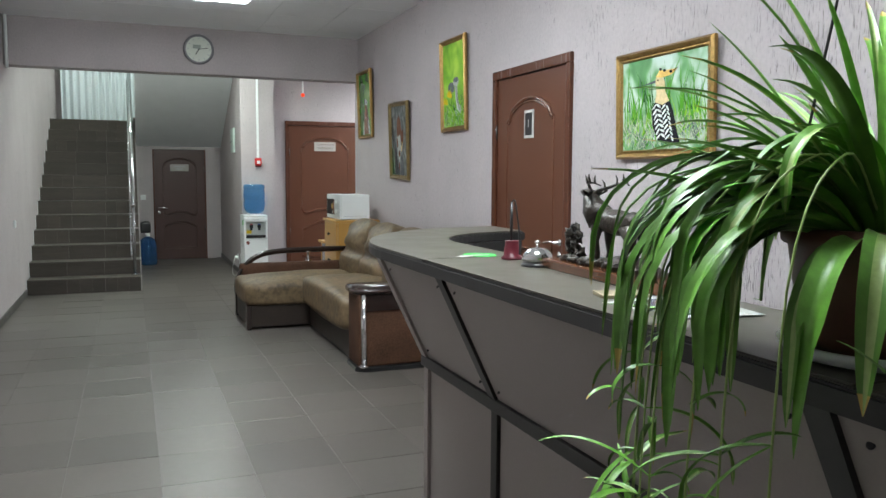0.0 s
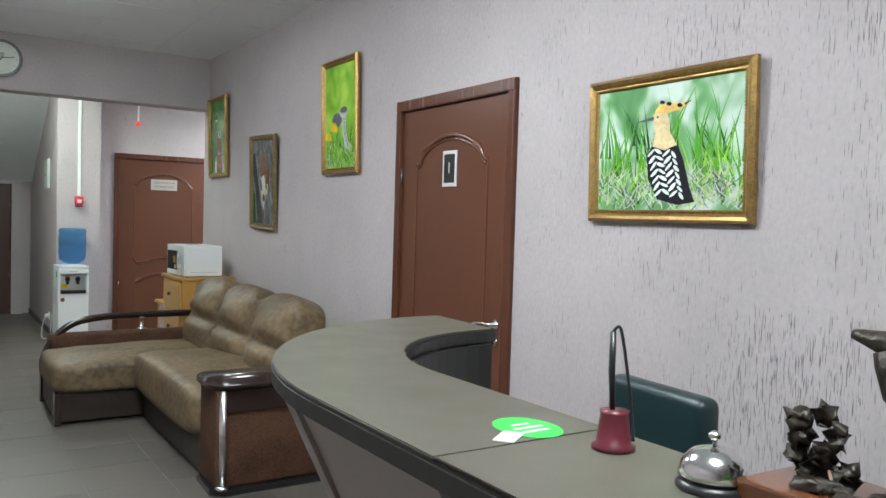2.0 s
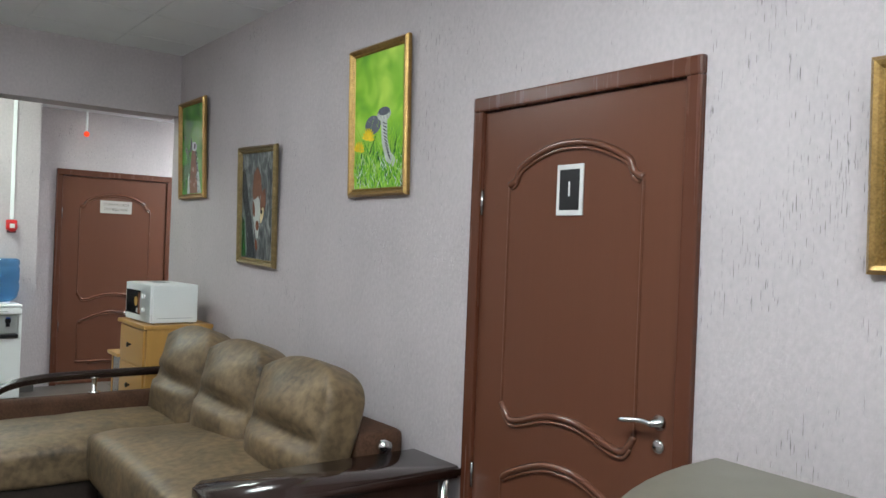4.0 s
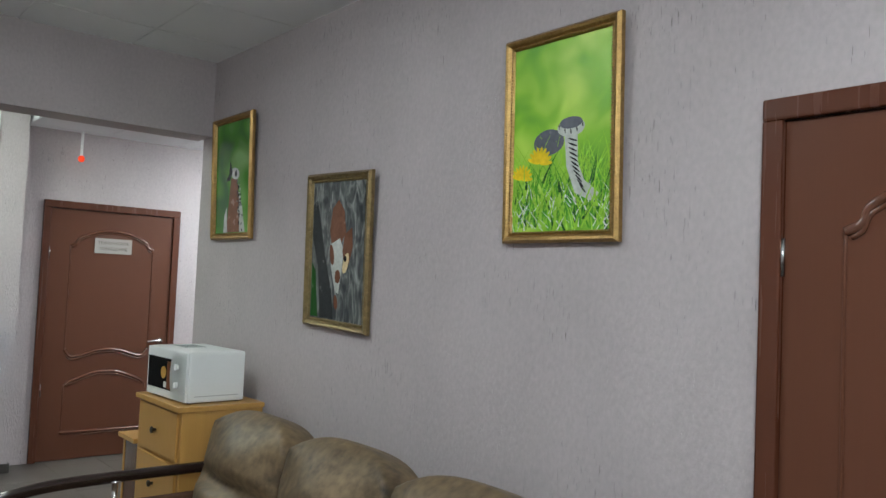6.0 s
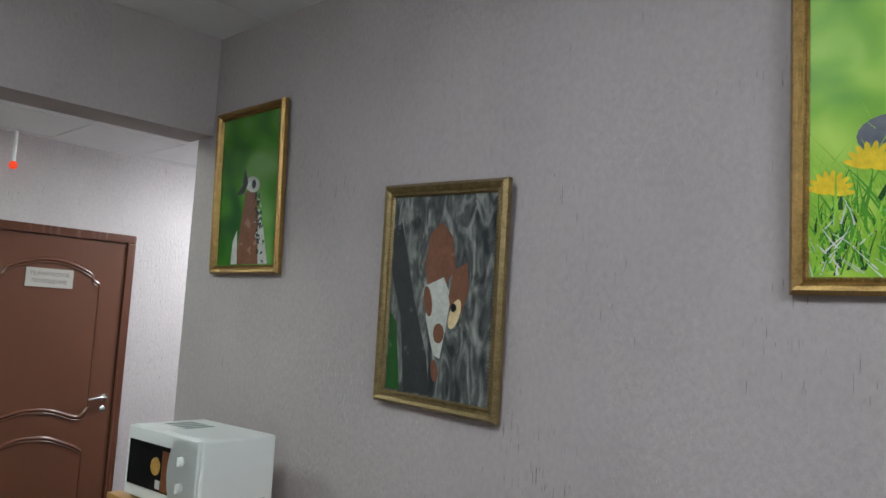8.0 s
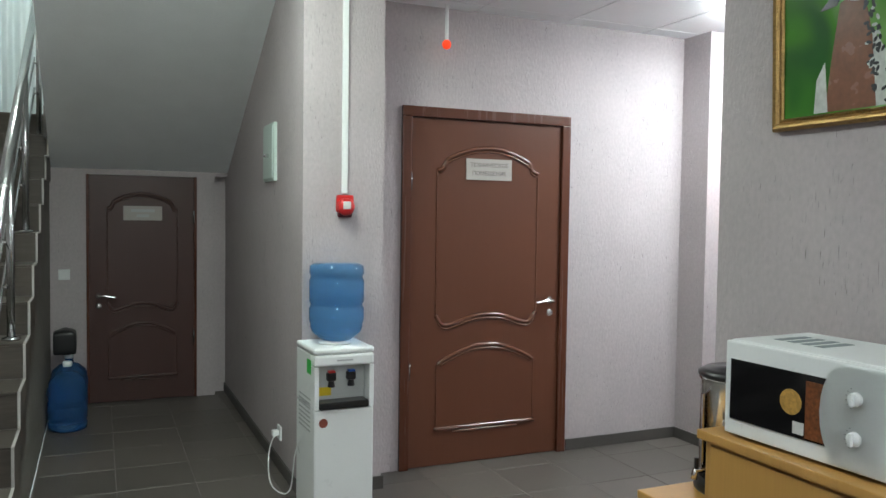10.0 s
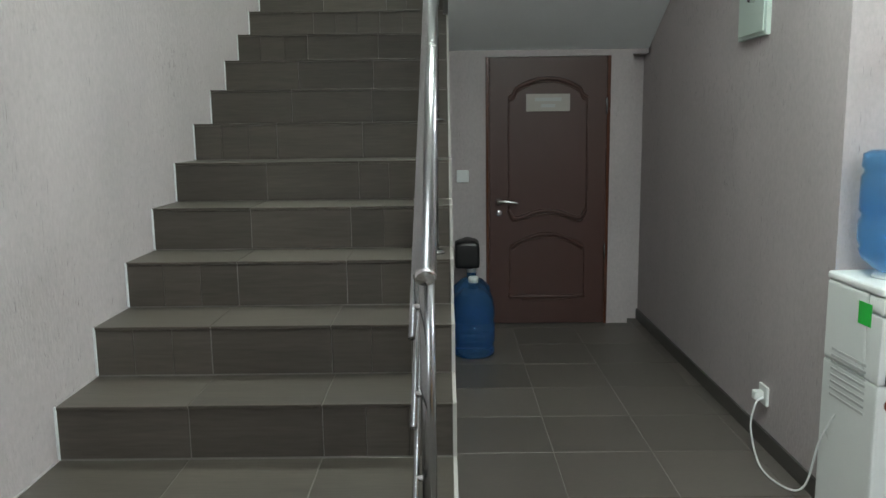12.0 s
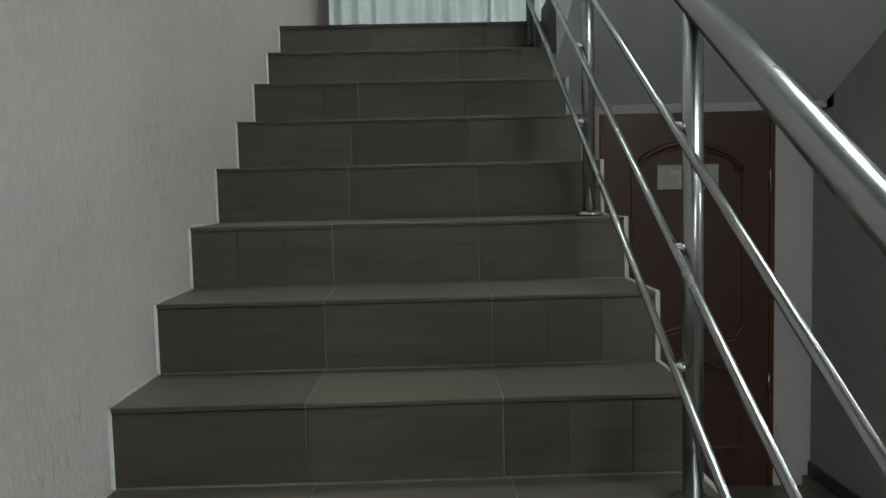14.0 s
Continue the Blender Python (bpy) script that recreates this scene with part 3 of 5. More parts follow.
t = picture("gilt-framed photograph of green grass with a pale shape", 3.650, 1.708, 0.745, 0.535, 0.045, GOLD, SH1)
W, H = 0.745 / 2 - 0.042, 0.535 / 2 - 0.042
blades(t, W, H, -H, 0.02, 60, G_DK, 0.14, 31, -0.0083, 0.5, 0.012)
blades(t, W, H, -H, -0.02, 80, G_MID, 0.20, 1, -0.0085, 0.4, 0.014)
blades(t, W, H, -H, -0.05, 60, G_LIT, 0.10, 2, -0.0090)
blades(t, W, H, -H, -0.10, 230, G_WH, 0.06, 3, -0.0094, 1.6, 0.006)
blades(t, W, H, -H, -0.11, 90, P_GREY, 0.05, 4, -0.0092, 2.0, 0.008)
flat(t, "printed_shape", [(-0.08, -0.02), (-0.05, 0.01), (0.06, 0.0), (0.085, -0.05), (0.115, -0.15), (0.135, -0.195), (0.06, -0.205), (-0.03, -0.185), (-0.075, -0.11)], P_BLACK, -0.0102)
for i in range(7):
    z = -0.018 - 0.024 * i
    x = -0.062 + 0.006 * i
    for k, (dx, dz, w, r) in enumerate(((0.0, 0.0, 0.022, 38), (0.034, 0.004, 0.020, -28), (0.070, -0.004, 0.022, 34), (0.104, -0.012, 0.016, -50))):
        if x + dx < 0.10 + 0.01 * i:
            flat(t, "printed_mark", ellipse(x + dx, z + dz, w, 0.0055 + 0.0015 * ((i + k) % 2), r + 5 * (i % 3), 10), P_WHITE, -0.0105 - 0.00002 * (i * 4 + k))
flat(t, "printed_shape", [(-0.055, 0.005), (-0.045, 0.05), (-0.05, 0.09), (-0.02, 0.115), (0.02, 0.10), (0.025, 0.05), (0.055, 0.005), (0.0, -0.012)], P_CREAM, -0.0114)
flat(t, "printed_shape", ellipse(-0.022, 0.105, 0.034, 0.026, 0), P_CREAM, -0.0116)
flat(t, "printed_shape", [(-0.05, 0.125), (-0.02, 0.155), (0.03, 0.150), (0.115, 0.150), (0.07, 0.125), (0.0, 0.118)], P_YEL_SOFT, -0.0118)
for x, z in ((-0.012, 0.158), (0.018, 0.150), (0.066, 0.140)):
    flat(t, "printed_spot", ellipse(x, z, 0.012, 0.007, -10, 10), P_BLACK, -0.0121)
flat(t, "printed_shape", [(0.085, 0.146), (0.120, 0.154), (0.088, 0.138)], P_BLACK, -0.0122)
flat(t, "printed_shape", [(-0.05, 0.112), (-0.05, 0.098), (-0.15, 0.094)], P_GREY, -0.0119)
flat(t, "printed_spot", ellipse(-0.032, 0.108, 0.005, 0.004, 0, 8), P_BLACK, -0.0121)

t = picture("gilt-framed photograph of bright lawn with yellow flowers", 6.303, 2.066, 0.515, 0.730, 0.040, GOLD, SH2)
W, H = 0.515 / 2 - 0.037, 0.73 / 2 - 0.037
blades(t, W, H, -H, -0.12, 170, G_LIT, 0.14, 5)
blades(t, W, H, -H, -0.18, 130, G_MID, 0.10, 6, -0.0090)
blades(t, W, H, -H, -0.16, 60, G_DK, 0.09, 36, -0.0087, 0.5, 0.012)
blades(t, W, H, -H, -0.2, 70, P_WHITE, 0.05, 7, -0.0094, 1.2, 0.006)
flat(t, "printed_shape", ellipse(-0.05, -0.02, 0.07, 0.045), P_GREY, -0.0088)
flat(t, "printed_shape", [(0.022, 0.0), (0.078, 0.0), (0.082, -0.10), (0.11, -0.16), (0.17, -0.205), (0.15, -0.235), (0.07, -0.20), (0.032, -0.11)], P_PALE, -0.0100)
for i in range(11):
    flat(t, "printed_mark", ellipse(0.058 + 0.0009 * i * i * 0.5, -0.022 - 0.0165 * i, 0.022, 0.0032, -18 - 3 * i, 8), P_BLACK, -0.0104 - 0.00002 * i)
flat(t, "printed_shape", ellipse(0.05, 0.020, 0.060, 0.032), P_PALE, -0.0107)
flat(t, "printed_shape", ellipse(0.05, 0.036, 0.050, 0.020), P_GREY, -0.0109)
for x in (-0.002, 0.024, 0.05, 0.076, 0.1):
    flat(t, "printed_mark", ellipse(x, 0.006 + 8 * (x - 0.05) ** 2, 0.0025, 0.010, 10, 8), P_BLACK, -0.0111)
blades(t, W, H, -H, -0.22, 40, G_LIT, 0.12, 46, -0.0114, 0.5, 0.010)
for cx, cz, r in ((-0.09, -0.09, 0.05), (-0.175, -0.14, 0.045)):
    for a in range(0, 180, 20):
        flat(t, "printed_petal", ellipse(cx + r * 0.6 * math.cos(radians(a)), cz + r * 0.6 * math.sin(radians(a)), r * 0.6, r * 0.16, a, 10), P_YEL, -0.0102 - a * 0.000004)

t = picture("old-gilt framed photograph of a tree trunk with russet shape", 7.655, 1.680, 0.545, 0.735, 0.042, GOLD_DARK, SH3, tilt=1.8, lean=2.0)
flat(t, "printed_shape", [(-0.225, 0.22), (-0.19, 0.24), (-0.11, -0.02), (-0.04, -0.20), (-0.02, -0.32), (-0.14, -0.32), (-0.17, -0.08), (-0.225, 0.06)], P_DARK, -0.0088)
flat(t, "printed_shape", [(-0.225, -0.32), (-0.225, -0.06), (-0.19, -0.10), (-0.16, -0.32)], G_DK, -0.0087)
flat(t, "printed_shape", [(-0.07, 0.10), (-0.05, 0.20), (0.0, 0.24), (0.05, 0.19), (0.07, 0.09), (0.02, 0.02), (-0.05, 0.02)], P_RUSSET, -0.0096)
flat(t, "printed_shape", [(-0.06, 0.03), (0.02, 0.06), (0.055, 0.0), (0.04, -0.10), (0.02, -0.20), (-0.01, -0.19), (-0.05, -0.08)], P_PALE, -0.0099)
flat(t, "printed_shape", [(0.045, 0.0), (0.06, 0.08), (0.12, 0.11), (0.13, 0.02), (0.10, -0.06), (0.07, -0.09)], P_RUSSET, -0.0102)
flat(t, "printed_shape", ellipse(0.075, -0.055, 0.022, 0.05, -20), P_CREAM, -0.0104)
flat(t, "printed_spot", ellipse(0.07, -0.035, 0.012, 0.014, 0, 10), P_BLACK, -0.0107)
flat(t, "printed_shape", ellipse(-0.045, -0.02, 0.018, 0.05, 12), P_RUSSET, -0.0106)
flat(t, "printed_shape", ellipse(0.01, -0.12, 0.024, 0.032, 0), P_RUSSET, -0.0105)
flat(t, "printed_shape", ellipse(0.0, -0.24, 0.016, 0.035, 10), P_RUSSET, -0.0105)

t = picture("gilt-framed photograph of blurred green meadow", 8.827, 2.116, 0.520, 0.725, 0.038, GOLD, SH4, lean=2.0)
flat(t, "printed_shape", [(-0.07, -0.32), (-0.045, -0.15), (-0.02, -0.01), (0.05, 0.02), (0.075, -0.06), (0.10, -0.2), (0.13, -0.32)], P_RUSSET, -0.0092)
flat(t, "printed_shape", [(-0.11, -0.32), (-0.10, -0.22), (-0.07, -0.17), (-0.06, -0.32)], P_PALE, -0.0093)
flat(t, "printed_shape", [(0.085, -0.10), (0.13, -0.17), (0.17, -0.32), (0.10, -0.32)], P_PALE, -0.0093)
flat(t, "printed_shape", ellipse(0.035, 0.02, 0.055, 0.034, -12), P_PALE, -0.0096)
flat(t, "printed_shape", [(-0.09, -0.02), (-0.03, 0.035), (0.0, 0.03), (-0.03, -0.015)], P_DARK, -0.0097)
flat(t, "printed_shape", [(-0.045, 0.03), (-0.03, 0.10), (0.0, 0.03)], P_DARK, -0.0098)
flat(t, "printed_spot", ellipse(0.045, 0.02, 0.016, 0.02, 0, 10), P_DARK, -0.0099)
for i in range(60):
    q = random.uniform(0, 1)
    flat(t, "printed_spot", ellipse(random.uniform(0.06 + 0.03 * q, 0.09 + 0.07 * q), -0.02 - 0.29 * q, 0.010, 0.005, random.uniform(0, 180), 8), random.choice((P_PALE, P_DARK, P_DARK)), -0.0100 - i * 0.00001)

# ---- reception counter ----
TOPZ = 1.108
YS = -0.5


def arc(cx, cy, r, a0, a1, n):
    return [(cx + r * math.cos(radians(a0 + (a1 - a0) * k / n)), cy + r * math.sin(radians(a0 + (a1 - a0) * k / n))) for k in range(n + 1)]


def oval(cx, cy, rx, ry, a0, a1, n):
    return [(cx + rx * math.cos(radians(a0 + (a1 - a0) * k / n)), cy + ry * math.sin(radians(a0 + (a1 - a0) * k / n))) for k in range(n + 1)]


counter = thing("reception_counter", "grey laminate reception counter with leaning front panels", "counter", pose(1.1, 2.0, 0))
inv = pose(-1.1, -2.0, 0)


def cpart(name, b, material, label="", smooth=False):
    b.transform(inv)
    return part(name, b, material, counter, label, smooth)


outer = oval(1.60, 3.00, 0.815, 0.925, 180, 90, 20)
inner = arc(1.60, 3.10, 0.49, 90, 180, 18)


def slab(a, b, mate, name, z0, z1, bev=0.003, label=""):
    cpart(name, prism(outline_cut(a, b), z0, z1, bev), mate, label)


def outline_cut(y0, y1):
    return [(0.785, y0), (0.785, y1), (1.11, y1), (1.11, y0)]


slab(YS, 1.12, LAMINATE, "worktop", TOPZ - 0.006, TOPZ)
slab(1.122, 2.60, LAMINATE, "worktop", TOPZ - 0.006, TOPZ)
curve = [(0.785, 2.602)] + outer + [(1.64, 3.925), (1.625, 3.595)] + inner + [(1.11, 2.602)]
cpart("worktop", prism(curve, TOPZ - 0.006, TOPZ, 0.002), LAMINATE)
grown = [(0.782, YS)] + oval(1.60, 3.00, 0.818, 0.928, 180, 90, 20) + [(1.643, 3.928), (1.638, 3.597)] + arc(1.60, 3.10, 0.487, 90, 180, 18) + [(1.113, YS)]
cpart("edge_band", prism(grown, TOPZ - 0.042, TOPZ - 0.0065, 0.004), EDGE, "black edge band")
# Leaning front: posts every 0.75 m, panels between.
KZ, KX, UX = 0.60, 1.11, 0.89
POSTS = [3.41, 2.76, 1.28, -0.2]


def slanted(y0, y1, x_out, thick, z0=KZ, z1=TOPZ - 0.043):
    b = bmesh.new()
    v = []
    for y in (y0, y1):
        for x, z in ((KX - 0.0 + x_out, z0), (UX + x_out, z1), (UX + x_out + thick, z1), (KX + x_out + thick, z0)):
            v.append(b.verts.new((x, y, z)))
    for f in ((0, 1, 2, 3), (7, 6, 5, 4), (0, 4, 5, 1), (1, 5, 6, 2), (2, 6, 7, 3), (3, 7, 4, 0)):
        b.faces.new([v[i] for i in f])
    bmesh.ops.recalc_face_normals(b, faces=b.faces[:])
    return b


for i, y in enumerate(POSTS):
    cpart("slanted_post", slanted(y - 0.026, y + 0.026, -0.012, 0.03), EDGE if i else PANEL)
    cpart("post", box(KX - 0.012, KX + 0.03, y - 0.022, y + 0.022, 0.0, KZ - 0.02), EDGE if i else PANEL)
    if i:
        ya, yb = y + 0.027, POSTS[i - 1] - 0.027
        cpart("upper_panel", slanted(ya, yb, 0.0, 0.02), PANEL, "grey-beige leaning front panel")
        cpart("lower_panel", box(KX, KX + 0.02, ya, yb, 0.0, KZ - 0.021), PANEL, "grey-beige front panel")
        for yy, zz in ((ya + 0.045, 0.99), (ya + 0.045, 0.66), (yb - 0.045, 0.99), (yb - 0.045, 0.66)):
            xx = KX + (UX - KX) * (zz - KZ) / (TOPZ - 0.043 - KZ)
            b = lathe([(0.007, 0), (0.007, 0.002), (0.004, 0.003)], 10)
            b.transform(pose(xx - 0.001, yy, zz, 0, -62, 0))
            cpart("screw_cap", b, BLACK)
cpart("band", box(KX - 0.025, KX + 0.03, -0.5, POSTS[0] + 0.026, KZ - 0.02, KZ + 0.022, 0.003), EDGE, "black middle band")
# Curved end: facets from the last post to the end panel.
corner = [(KX, 3.437), (1.22, 3.60), (1.38, 3.74), (1.60, 3.79)]
upper = [(UX, 3.437), (1.04, 3.65), (1.28, 3.80), (1.60, 3.86)]
for k in range(3):
    b = bmesh.new()
    (x0, y0), (x1, y1), (u0, w0), (u1, w1) = corner[k], corner[k + 1], upper[k], upper[k + 1]
    q = [b.verts.new(c) for c in ((x0, y0, 0), (x1, y1, 0), (x1, y1, KZ), (x0, y0, KZ), (u1, w1, TOPZ - 0.043), (u0, w0, TOPZ - 0.043))]
    b.faces.new((q[0], q[1], q[2], q[3]))
    b.faces.new((q[3], q[2], q[4], q[5]))
    bmesh.ops.solidify(b, geom=b.faces[:], thickness=0.015)
    cpart("end_facet", b, PANEL)
cpart("inner_panel", prism([(x, y) for x, y in arc(1.60, 3.10, 0.470, 90, 180, 16)] + [(x, y) for x, y in arc(1.60, 3.10, 0.486, 180, 90, 16)], 0.0, TOPZ - 0.043), EDGE, "black curved inner panel")
cpart("end_panel", box(1.602, 1.618, 3.588, 3.86, 0.0, TOPZ - 0.043), EDGE, "black end panel")
cpart("inner_board", box(1.097, 1.108, YS, 3.0, 0.70, TOPZ - 0.043), EDGE)
desk = thing("desk", "dark laminate desk behind the reception counter", "desk", pose(1.35, 1.4, 0))
part("desktop", box(-0.235, 0.23, -1.6, 1.1, 0.72, 0.75, 0.003), LAMINATE, desk)
for y in (-1.55, 1.05):
    part("side_panel", box(-0.22, 0.20, y - 0.01, y + 0.01, 0, 0.72), EDGE, desk)

# ---- things on the counter ----
def stag():
    """Cast statue on rocks, one plain mesh."""
    b = bmesh.new()
    rnd = random.Random(5)

    def blob(c, r, rot=0.0, noise_=0.0):
        m = pose(c[0], c[1], c[2], 0, 0, 0) @ Matrix.Rotation(radians(rot), 4, "X") @ Matrix.Diagonal((*r, 1))
        n = bmesh.ops.create_icosphere(b, subdivisions=2, radius=1, matrix=m)
        if noise_:
            for v in n["verts"]:
                v.co += Vector((rnd.uniform(-1, 1), rnd.uniform(-1, 1), rnd.uniform(-1, 1))) * noise_

    # Ridge of rock, falling away behind, with broken stones in front.
    ridge = [k / 24 for k in range(25)]
    start = len(b.verts)
    tube([(0.008 + 0.004 * math.sin(q * 13), 0.14 - 0.41 * q, 0.002) for q in ridge], [0.012 + 0.040 * math.exp(-((q - 0.52) * 3.2) ** 2) * (1 - 0.5 * q * q) for q in ridge], 14, b)
    for v in list(b.verts)[start:]:
        v.co += Vector((rnd.uniform(-1, 1), rnd.uniform(-1, 1), rnd.uniform(-1, 1))) * 0.0028
    for k in range(22):
        q = k / 21
        blob((rnd.uniform(-0.050, -0.020), 0.20 - 0.42 * q, 0.010), (rnd.uniform(0.010, 0.018), rnd.uniform(0.012, 0.022), rnd.uniform(0.008, 0.020)), 0, 0.005)
    for y, z in ((0.20, 0.05), (0.185, 0.085), (0.20, 0.115), (0.235, 0.04), (0.23, 0.07), (0.235, 0.095), (0.17, 0.03), (0.215, 0.02)):
        blob((0, y, z), (0.012, 0.013, 0.020), 0, 0.009)
    # Body, chest, neck, head.
    blob((0, -0.015, 0.152), (0.038, 0.098, 0.043), 4)
    blob((0, 0.055, 0.160), (0.036, 0.048, 0.044), 0)
    blob((0, -0.085, 0.150), (0.033, 0.040, 0.041), 0)
    tube([(0, 0.06, 0.155), (0, 0.095, 0.185), (0, 0.115, 0.215), (0, 0.122, 0.232)], [0.046, 0.040, 0.027, 0.022], 10, b)
    tube([(0, 0.105, 0.233), (0, 0.130, 0.240), (0, 0.158, 0.246), (0, 0.168, 0.248)], [0.020, 0.019, 0.011, 0.008], 8, b)
    blob((0, -0.128, 0.155), (0.008, 0.012, 0.018))
    for sx in (-1, 1):
        tube([(sx * 0.018, 0.112, 0.240), (sx * 0.04, 0.098, 0.252)], [0.008, 0.003], 6, b)
        tube([(sx * 0.020, 0.055, 0.14), (sx * 0.022, 0.060, 0.085), (sx * 0.020, 0.050, 0.045), (sx * 0.020, 0.055, 0.02)], [0.019, 0.011, 0.008, 0.011], 8, b)
        tube([(sx * 0.020, -0.090, 0.14), (sx * 0.024, -0.110, 0.09), (sx * 0.022, -0.095 - sx * 0.02, 0.05), (sx * 0.022, -0.105 - sx * 0.02, 0.01)], [0.026, 0.014, 0.008, 0.010], 8, b)
        beam_ = smooth_path([(sx * 0.010, 0.105, 0.250), (sx * 0.030, 0.080, 0.262), (sx * 0.050, 0.055, 0.275), (sx * 0.052, 0.030, 0.278), (sx * 0.045, 0.002, 0.270)], 4)
        tube(beam_, [0.006 - 0.004 * i / len(beam_) for i in range(len(beam_))], 6, b)
        for i, (dy, dz) in ((3, (0.022, 0.030)), (7, (0.012, 0.032)), (10, (0.004, 0.030)), (13, (-0.006, 0.026))):
            p0 = beam_[i]
            tube([p0, p0 + Vector((sx * 0.004, dy * 0.5, dz * 0.6)), p0 + Vector((sx * 0.003, dy, dz))], [0.004, 0.003, 0.001], 5, b)
    return b


board = tagged(part("statue_stand", box(-0.065, 0.065, -0.29, 0.25, 0, 0.026, 0.004), BOARD), "varnished reddish wooden statue board on the counter", "stand")
board.matrix_basis = pose(1.065, 2.045, TOPZ + 0.0005, 0, 0, -3)
st = tagged(part("stag_statue", stag(), BRONZE, smooth=True), "dark bronze animal statue on rocks, standing on a board", "statue")
st.matrix_basis = pose(1.065, 2.04, TOPZ + 0.024, 0, 0, -3) @ Matrix.Diagonal((0.84, 0.95, 0.73, 1))

bell = thing("call_bell", "chrome domed call bell on a black base", "bell", pose(1.02, 2.335, TOPZ + 0.0005))
part("base", lathe([(0.044, 0), (0.045, 0.004), (0.040, 0.010), (0.030, 0.014)], 24), BLACK, bell, smooth=True)
part("dome", lathe([(0.041, 0.014), (0.042, 0.020), (0.038, 0.034), (0.026, 0.046), (0.010, 0.051)], 24), CHROME, bell, smooth=True)
part("plunger", lathe([(0.003, 0.050), (0.003, 0.060), (0.008, 0.062), (0.008, 0.067), (0.003, 0.070)], 12), CHROME, bell, smooth=True)

ps = thing("pen_stand", "burgundy desk pen stand with a looped black cord", "pen stand", pose(1.033, 2.515, TOPZ + 0.0005))
part("base", lathe([(0.031, 0), (0.031, 0.006), (0.025, 0.010), (0.020, 0.050), (0.021, 0.055)], 20), BURGUNDY, ps, smooth=True)
part("pen", tube([(0, 0.004, 0.05), (0.002, 0.010, 0.11), (0.004, 0.012, 0.165)], [0.004, 0.005, 0.0045], 8), BLACK, ps, smooth=True)
part("cord", tube(smooth_path([(0.004, 0.012, 0.165), (0.010, 0.004, 0.170), (0.014, -0.006, 0.12), (0.018, -0.014, 0.06), (0.012, -0.026, 0.015)], 6), 0.0025, 6), BLACK, ps, smooth=True)

stk = tagged(part("counter_sticker", lathe([(0.062, 0), (0.062, 0.0006)], 32), GREEN), "round bright green sticker on the counter", "sticker")
stk.matrix_basis = pose(0.995, 2.66, TOPZ + 0.0004) @ Matrix.Diagonal((0.8, 1.0, 1, 1))
for k, w in ((0, 0.03), (1, 0.034), (2, 0.022)):
    part("print_bar", box(-w, w, -0.026 + k * 0.02, -0.018 + k * 0.02, 0.0006, 0.0009), PAPER, stk)
ct = tagged(part("price_tag", box(-0.028, 0.028, -0.016, 0.016, 0, 0.001), PAPER), "small white paper tag on the counter", "paper")
ct.matrix_basis = pose(0.935, 2.63, TOPZ + 0.0005, 0, 0, 35)
bk = tagged(part("notepad", box(-0.05, 0.05, -0.035, 0.035, 0, 0.007, 0.001), mat("kraft_card", (0.30, 0.26, 0.16), 0.7)), "small khaki card notepad on the counter", "notepad")
bk.matrix_basis = pose(0.925, 1.80, TOPZ + 0.0005, 0, 0, -15)
part("emblem", lathe([(0.012, 0.007), (0.012, 0.0076)], 16), INK, bk)
for (x, y, r) in ((0.93, 1.70, 12), (0.95, 1.58, -8)):
    pp = tagged(part("leaflet", box(-0.085, 0.085, -0.055, 0.055, 0, 0.0012), mat("leaflet_print", (0.42, 0.43, 0.42), 0.5, var=0.35, scale=30)), "white printed leaflet lying on the counter", "leaflet", "leaflets on the counter")
    pp.matrix_basis = pose(x, y, TOPZ + 0.0006 + 0.002 * (r < 0), 0, 0, r)
    part("print_block", box(-0.05, 0.04, -0.03, 0.03, 0.0012, 0.0016), P_GREY, pp)
    part("print_block", box(0.0, 0.04, -0.02, 0.002, 0.0016, 0.002), P_BROWN, pp)

# Office chair behind the counter.
ch = thing("office_chair", "dark green leatherette office chair behind the counter", "chair", pose(1.80, 3.12, 0, 0, 0, 84))
part("backrest", box(-0.185, 0.175, -0.05, 0.022, 0.60, 1.015, 0.035, seg=5), LEATHER, ch, smooth=True)
part("seat", box(-0.23, 0.23, -0.48, -0.04, 0.44, 0.52, 0.03, seg=3), LEATHER, ch, smooth=True)
part("back_bar", box(-0.03, 0.03, 0.0, 0.035, 0.42, 0.75, 0.005), BLACK, ch)
part("gas_lift", tube([(0, -0.25, 0.10), (0, -0.25, 0.45)], 0.025, 12), BLACK, ch, smooth=True)
for k in range(5):
    a = radians(72 * k)
    foot = part("leg", tube([(0, -0.25, 0.11), (0.27 * math.cos(a), -0.25 + 0.27 * math.sin(a), 0.065)], [0.025, 0.016], 8), BLACK, ch)
    b = bmesh.new()
    bmesh.ops.create_cone(b, cap_ends=True, segments=12, radius1=0.028, radius2=0.028, depth=0.03, matrix=pose(0.27 * math.cos(a), -0.25 + 0.27 * math.sin(a), 0.029, 90, 0, 0))
    part("castor", b, BLACK, foot)
dv = thing("desk_telephone", "white desk telephone on the desk behind the counter", "telephone", pose(1.46, 2.30, 0.751))
part("body", box(-0.07, 0.07, -0.10, 0.10, 0, 0.06, 0.008), WHITEPL, dv)
part("handset", box(-0.065, -0.02, -0.10, 0.10, 0.0605, 0.09, 0.01), WHITEPL, dv)
part("keypad", box(0.0, 0.055, -0.05, 0.05, 0.0602, 0.064, 0.001), GREYPL, dv)


